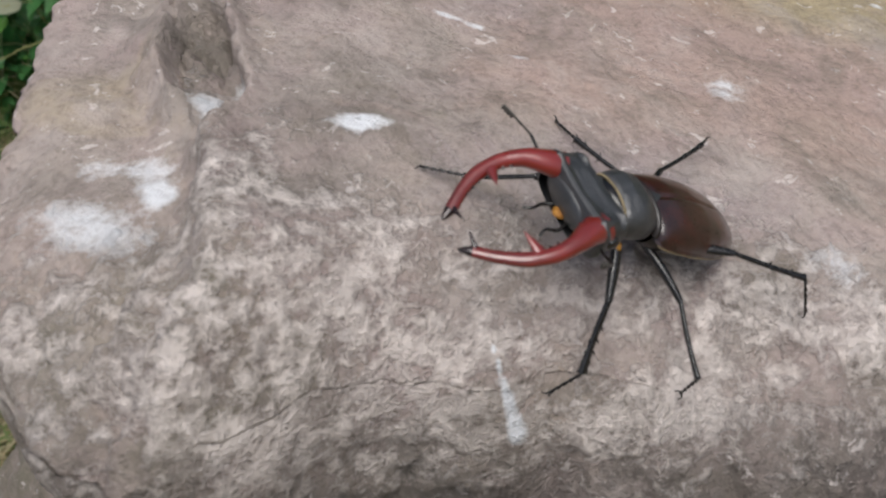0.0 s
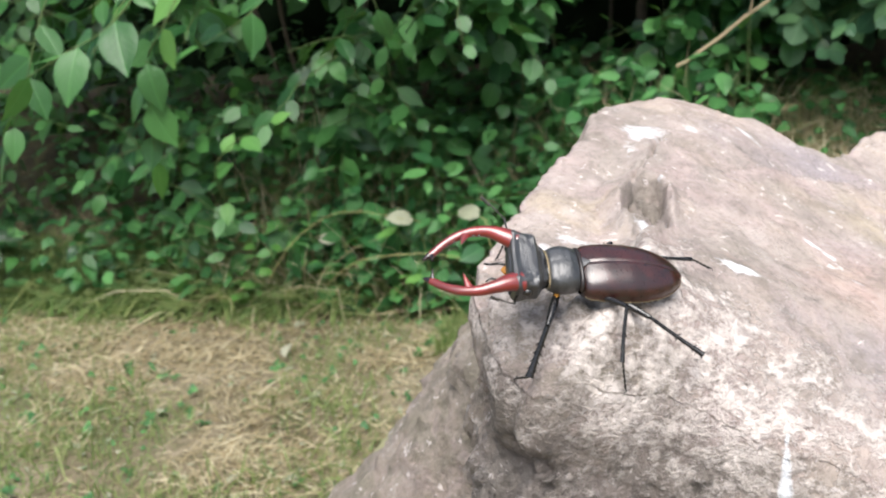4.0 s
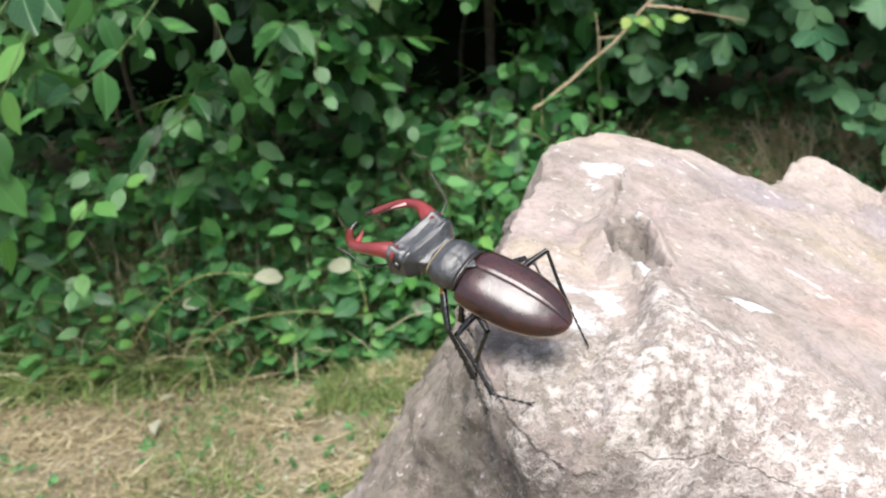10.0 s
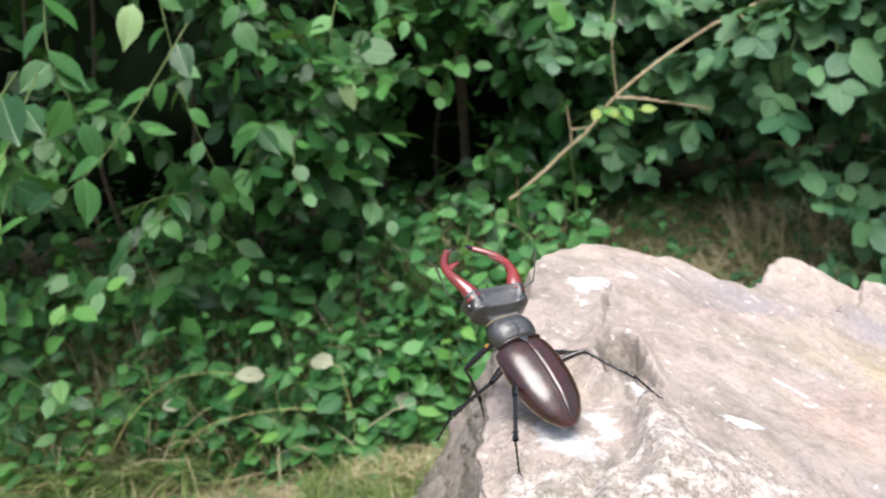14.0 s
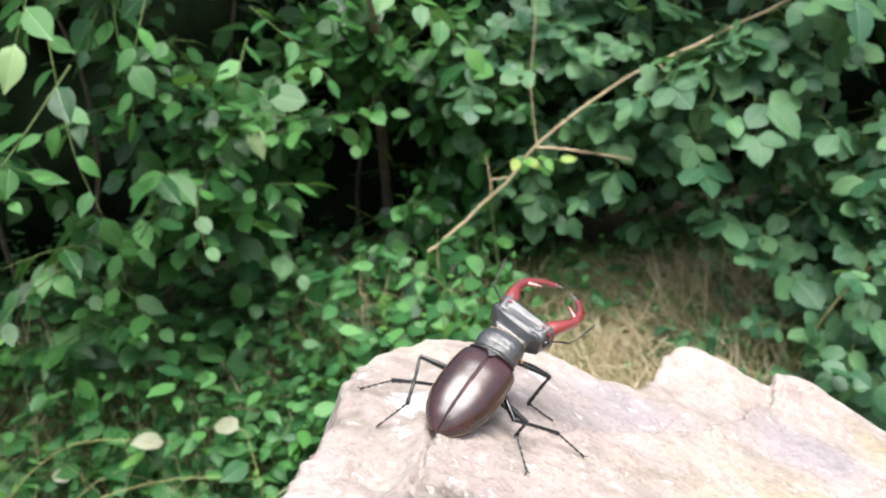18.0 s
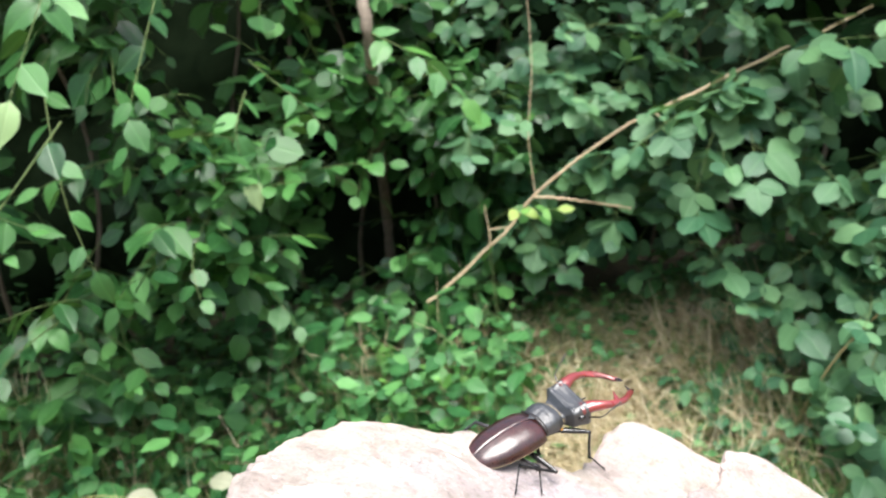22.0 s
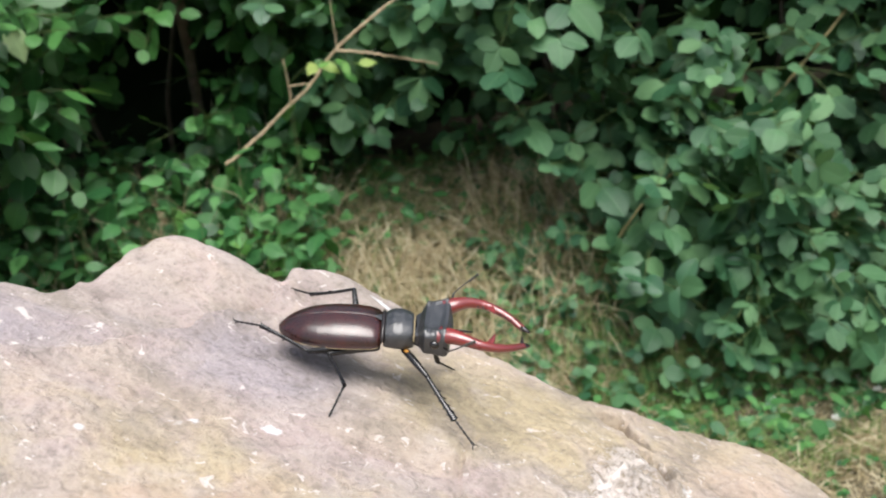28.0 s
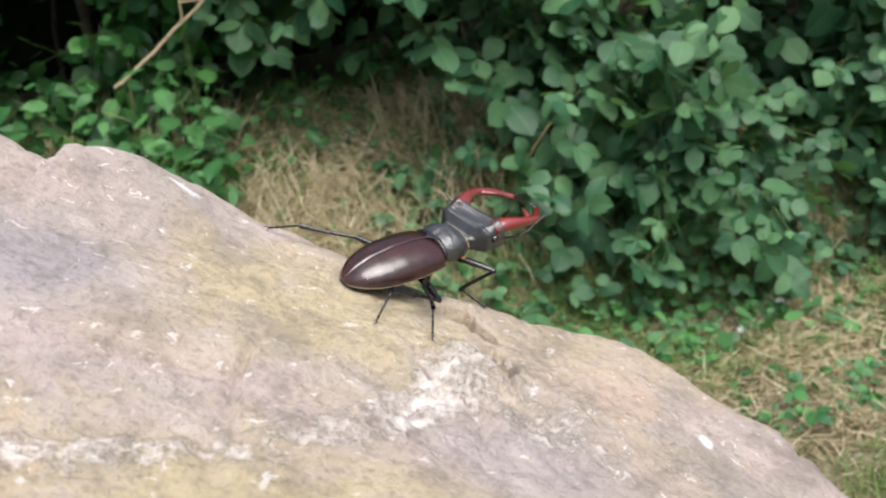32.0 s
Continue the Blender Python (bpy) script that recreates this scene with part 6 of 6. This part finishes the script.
FOOT_ROWS = {  # seconds and the place of each foot
    ("front", -1): [(0, 0.0167, -0.0520, 0.7041), (1, -0.0032, -0.0510, 0.7129), (2, -0.0248, -0.0548, 0.7280), (3, -0.0554, -0.0526, 0.7419), (3.5, -0.0622, -0.0609, 0.7362), (5.5, -0.0673, -0.0623, 0.7200), (6, -0.0689, -0.0576, 0.7155), (7, -0.0672, -0.0609, 0.7169), (8, -0.0784, -0.0661, 0.7465), (9, -0.0787, -0.0400, 0.7437), (10, -0.0775, -0.0435, 0.7389), (11, -0.0802, -0.0371, 0.7450), (12, -0.0800, -0.0209, 0.7537), (13, -0.0794, -0.0105, 0.7461), (14, -0.0773, 0.0056, 0.7505), (16.5, -0.0660, 0.0425, 0.7651), (17, -0.0406, 0.1105, 0.7748), (18, -0.0151, 0.1177, 0.7690), (19, -0.0138, 0.1521, 0.7708), (20, 0.0065, 0.1599, 0.7621), (21, 0.0182, 0.1903, 0.7342), (22, 0.0415, 0.1854, 0.7202), (23, 0.0796, 0.2225, 0.7266), (24, 0.0952, 0.1952, 0.7279), (25, 0.1264, 0.2097, 0.7221), (25.5, 0.1435, 0.2040, 0.7093), (28, 0.1701, 0.1866, 0.6880), (29, 0.1787, 0.1954, 0.6851), (30, 0.1956, 0.2006, 0.6774), (31, 0.2033, 0.2089, 0.6562), (32, 0.2217, 0.2010, 0.6417)],
    ("middle", -1): [(0, 0.0453, -0.0548, 0.6950), (1, 0.0224, -0.0466, 0.7107), (2, -0.0100, -0.0504, 0.7186), (3, -0.0332, -0.0594, 0.7331), (3.5, -0.0314, -0.0584, 0.7322), (5.5, -0.0477, -0.0685, 0.7290), (6, -0.0475, -0.0684, 0.7285), (7, -0.0470, -0.0681, 0.7290), (8, -0.0446, -0.0667, 0.7294), (9, -0.0765, -0.0457, 0.7385), (10, -0.0803, -0.0349, 0.7390), (11, -0.0789, -0.0202, 0.7379), (12, -0.0792, -0.0329, 0.7516), (13, -0.0801, -0.0240, 0.7513), (14, -0.0924, -0.0119, 0.7558), (16.5, -0.0729, 0.0343, 0.7584), (17, -0.0650, 0.0953, 0.7593), (18, -0.0505, 0.0977, 0.7766), (19, -0.0221, 0.1342, 0.7715), (20, -0.0151, 0.1506, 0.7711), (21, 0.0015, 0.1700, 0.7626), (22, 0.0144, 0.1957, 0.7252), (23, 0.0546, 0.2023, 0.6855), (24, 0.0700, 0.1916, 0.7370), (25, 0.0890, 0.2071, 0.7382), (25.5, 0.1073, 0.2054, 0.7259), (28, 0.1442, 0.1996, 0.7063), (29, 0.1505, 0.1951, 0.6999), (30, 0.1606, 0.2147, 0.6991), (31, 0.1733, 0.2155, 0.6889), (32, 0.1941, 0.2198, 0.6464)],
    ("hind", -1): [(0, 0.0782, -0.0448, 0.6913), (1, 0.0537, -0.0460, 0.6998), (2, 0.0379, -0.0387, 0.7130), (3, 0.0032, -0.0406, 0.7260), (3.5, -0.0122, -0.0431, 0.7372), (5.5, -0.0139, -0.0448, 0.7353), (6, -0.0138, -0.0448, 0.7351), (7, -0.0135, -0.0442, 0.7360), (8, -0.0247, -0.0531, 0.7347), (9, -0.0426, -0.0638, 0.7391), (10, -0.0645, -0.0516, 0.7445), (11, -0.0685, -0.0475, 0.7460), (12, -0.0637, -0.0533, 0.7431), (13, -0.0654, -0.0461, 0.7479), (14, -0.0684, -0.0346, 0.7534), (16.5, -0.0726, 0.0222, 0.7607), (17, -0.0656, 0.0892, 0.7584), (18, -0.0451, 0.0806, 0.7700), (19, -0.0267, 0.1151, 0.7716), (20, -0.0071, 0.1253, 0.7659), (21, -0.0084, 0.1432, 0.7677), (22, -0.0067, 0.1760, 0.7475), (23, 0.0169, 0.1734, 0.7572), (24, 0.0617, 0.1991, 0.7100), (25, 0.0682, 0.2103, 0.7114), (25.5, 0.0822, 0.2060, 0.7402), (28, 0.1213, 0.2008, 0.7204), (29, 0.1203, 0.2003, 0.7208), (30, 0.1306, 0.2034, 0.7155), (31, 0.1546, 0.2021, 0.7004), (32, 0.1716, 0.2096, 0.6901)],
    ("front", 1): [(0, 0.0069, -0.0106, 0.7412), (1, -0.0033, -0.0222, 0.7681), (2, -0.0429, -0.0131, 0.7554), (3, -0.0539, -0.0407, 0.7497), (3.5, -0.0747, -0.0191, 0.7556), (5.5, -0.0712, -0.0578, 0.7322), (6, -0.0771, -0.0423, 0.7127), (7, -0.0733, -0.0534, 0.7352), (8, -0.0793, -0.0399, 0.7359), (9, -0.0761, 0.0001, 0.7365), (10, -0.0795, -0.0121, 0.7438), (11, -0.0742, 0.0096, 0.7607), (12, -0.0454, 0.0132, 0.7559), (13, -0.0547, 0.0216, 0.7613), (14, -0.0587, 0.0548, 0.7668), (16.5, -0.0211, 0.0349, 0.7848), (17, -0.0078, 0.1030, 0.7639), (18, 0.0101, 0.1069, 0.7550), (19, 0.0289, 0.1348, 0.7432), (20, 0.0302, 0.1469, 0.7459), (21, 0.0415, 0.1564, 0.7424), (22, 0.0665, 0.1819, 0.7345), (23, 0.0850, 0.1862, 0.7279), (24, 0.1091, 0.1984, 0.7208), (25, 0.1237, 0.1700, 0.7080), (25.5, 0.1409, 0.1723, 0.6994), (28, 0.1673, 0.1290, 0.6850), (29, 0.1682, 0.1275, 0.6844), (30, 0.1935, 0.1565, 0.6752), (31, 0.2354, 0.1838, 0.6584), (32, 0.2325, 0.1841, 0.6599)],
    ("middle", 1): [(0, 0.0433, 0.0076, 0.7262), (1, 0.0204, 0.0070, 0.7367), (2, -0.0016, 0.0044, 0.7480), (3, -0.0233, 0.0033, 0.7602), (3.5, -0.0417, -0.0057, 0.7541), (5.5, -0.0695, -0.0226, 0.7551), (6, -0.0694, -0.0225, 0.7551), (7, -0.0701, -0.0207, 0.7559), (8, -0.0587, -0.0185, 0.7563), (9, -0.0464, -0.0075, 0.7556), (10, -0.0603, 0.0050, 0.7591), (11, -0.0626, 0.0187, 0.7627), (12, -0.0401, -0.0233, 0.7691), (13, -0.0454, -0.0082, 0.7770), (14, -0.0340, 0.0421, 0.7527), (16.5, -0.0107, 0.0661, 0.7579), (17, -0.0142, 0.0606, 0.7592), (18, 0.0163, 0.0870, 0.7494), (19, 0.0172, 0.1180, 0.7511), (20, 0.0372, 0.1513, 0.7428), (21, 0.0486, 0.1631, 0.7402), (22, 0.0378, 0.1463, 0.7418), (23, 0.0524, 0.1512, 0.7350), (24, 0.0656, 0.1514, 0.7287), (25, 0.1072, 0.1654, 0.7161), (25.5, 0.1041, 0.1629, 0.7177), (28, 0.1271, 0.1333, 0.7027), (29, 0.1377, 0.1314, 0.6983), (30, 0.1685, 0.1328, 0.6855), (31, 0.1849, 0.1394, 0.6782), (32, 0.2061, 0.1450, 0.6699)],
    ("hind", 1): [(0, 0.0787, 0.0048, 0.7082), (1, 0.0591, 0.0033, 0.7157), (2, 0.0359, -0.0000, 0.7272), (3, -0.0054, -0.0029, 0.7499), (3.5, -0.0052, -0.0079, 0.7482), (5.5, -0.0444, -0.0209, 0.7515), (6, -0.0442, -0.0210, 0.7513), (7, -0.0453, -0.0179, 0.7540), (8, -0.0379, -0.0196, 0.7532), (9, -0.0354, -0.0095, 0.7526), (10, -0.0492, -0.0319, 0.7505), (11, -0.0508, -0.0339, 0.7510), (12, -0.0487, -0.0128, 0.7560), (13, -0.0351, -0.0086, 0.7535), (14, -0.0235, -0.0039, 0.7587), (16.5, -0.0314, 0.0384, 0.7509), (17, -0.0261, 0.0496, 0.7595), (18, -0.0033, 0.0654, 0.7559), (19, 0.0085, 0.1077, 0.7564), (20, 0.0287, 0.1362, 0.7440), (21, 0.0235, 0.1366, 0.7475), (22, 0.0285, 0.1398, 0.7456), (23, 0.0358, 0.1534, 0.7436), (24, 0.0361, 0.1516, 0.7433), (25, 0.0628, 0.1519, 0.7303), (25.5, 0.0788, 0.1637, 0.7255), (28, 0.1030, 0.1716, 0.7218), (29, 0.1168, 0.1477, 0.7087), (30, 0.1328, 0.1527, 0.7023), (31, 0.1807, 0.1528, 0.6798), (32, 0.1942, 0.1553, 0.6755)],
}
HIPS = {"front": (4.2, 5.5, -4.0), "middle": (4.5, -2.5, -5.0), "hind": (4.5, -8.5, -5.0)}


def between(rows, t):
    """The row before t, the way from it to the next, and its neighbours' indices."""
    k = max(i for i, r in enumerate(rows) if r[0] <= t + 1e-9)
    if k == len(rows) - 1:
        return k, k, 0.0
    return k, k + 1, (t - rows[k][0]) / (rows[k + 1][0] - rows[k][0])


def body_pose(t):
    a, b, f = between(BODY_ROWS, t)
    g = f * f * (3 - 2 * f)
    ra, rb = BODY_ROWS[a], BODY_ROWS[b]
    ma, mb = pose(*ra[1:7]), pose(*rb[1:7])
    m = ma.to_quaternion().slerp(mb.to_quaternion(), g).to_matrix().to_4x4()
    m.translation = ma.translation.lerp(mb.translation, 0.5 * f + 0.5 * g)
    return m, ra[7] + (rb[7] - ra[7]) * g, ra[8] + (rb[8] - ra[8]) * g


def foot_place(rows, t, up):
    a, b, f = between(rows, t)
    g = min(1.0, max(0.0, (f - 0.25) / 0.5))
    g = g * g * (3 - 2 * g)
    p, q = Vector(rows[a][1:]), Vector(rows[b][1:])
    return p.lerp(q, g) + up * (math.sin(math.pi * g) * min(0.004, 0.25 * (q - p).length))


def along(start, end, up):
    """A pose at start with y towards end and z near up."""
    y = (end - start).normalized()
    x = y.cross(up).normalized()
    z = x.cross(y)
    m = Matrix((x, y, z)).transposed().to_4x4()
    m.translation = start
    return m


GRID = np.meshgrid(np.linspace(-.10, .34, 221), np.linspace(-.10, .24, 171), indexing="ij")
STONE = rock_top(*GRID)
inside = np.zeros(GRID[0].shape, bool)
for (ax, ay), (bx, by) in zip(RIM, RIM[1:] + RIM[:1]):
    cross = ((ay > GRID[1]) != (by > GRID[1])) & (GRID[0] < (bx - ax) * (GRID[1] - ay) / (by - ay + 1e-12) + ax)
    inside ^= cross
STONE = np.where(inside, STONE, 0.0)


def over_stone(p):
    """Height of a point over the boulder's upper face."""
    i, j = round((p.x + .10) / .002), round((p.y + .10) / .002)
    return p.z - STONE[i, j] if 0 <= i < 221 and 0 <= j < 171 else 1.0


def leg_poses(name, side, t, body):
    femur, tibia, tarsus, fem, tib, tar = beetle_legs[name, side]
    fem, tib, tar = fem * MM, tib * MM, tar * MM
    up = body.to_3x3() @ Vector((0, 0, 1))
    foot = body.inverted() @ foot_place(FOOT_ROWS[name, side], t, up)
    hx, hy, hz = HIPS[name]
    hip = Vector((side * hx, hy, hz)) * MM
    flat = hip - foot
    flat.z = 0
    best = None
    tries = [(l, r, o) for o in (0.0, 0.4, 0.9, 1.6) for l, r in ((0.30, 0.0), (0.45, 0.3), (0.6, 0.7), (0.75, 1.1), (0.9, 2.0))]
    for lift, rise, out in tries:
        lean = flat.normalized() * math.sqrt(max(0.0, 0.95 - lift * lift)) + Vector((side * out, 0, lift))
        ankle = foot + lean.normalized() * tar
        reach = ankle - hip
        d = min(max(reach.length, 0.35 * (fem + tib)), 0.985 * (fem + tib))
        reach.normalize()
        ankle = hip + reach * d
        sx, sy, sz = {"front": (1, 0.5, 0.9), "middle": (0.3, -1.2, 0.10), "hind": (1, -0.5, 0.2)}[name]
        z = Vector((side * (sx + out), sy, sz + rise))
        bend = (z - reach * z.dot(reach)).normalized()
        c = (fem * fem + d * d - tib * tib) / (2 * d)
        knee = hip + reach * c + bend * math.sqrt(max(fem * fem - c * c, 0.0))
        clear = min(over_stone(body @ q) for q in (ankle, knee, (ankle + knee) / 2, ankle.lerp(foot, 0.5), hip.lerp(knee, 0.7)))
        if abs(knee.x) < 0.0112 and knee.z > -0.0025 and knee.y < 0.001:
            clear -= 0.02
        if knee.z > 0.002:
            clear -= 0.01
        if best is None or clear > best[0]:
            best = (clear, ankle, knee, bend)
        if clear > 0.0008:
            break
    _, ankle, knee, bend = best
    return along(hip, knee, bend), along(knee, ankle, bend), along(ankle, foot, bend)


def motions():
    times = [k / 4 for k in range(129)]
    bodies = [body_pose(t) for t in times]
    walk(beetle, [(t, m) for t, (m, _, _) in zip(times, bodies)])
    walk(beetle_head, [(t, Matrix.Translation((0, 9.0 * MM, 0)) @ Matrix.Rotation(radians(turn), 4, "Z") @ Matrix.Rotation(radians(nod), 4, "X"))
                       for t, (_, nod, turn) in zip(times, bodies)])
    for (name, side), pieces in beetle_legs.items():
        rows = [leg_poses(name, side, t, m) for t, (m, _, _) in zip(times, bodies)]
        for k in range(3):
            walk(pieces[k], [(t, r[k]) for t, r in zip(times, rows)])


motions()
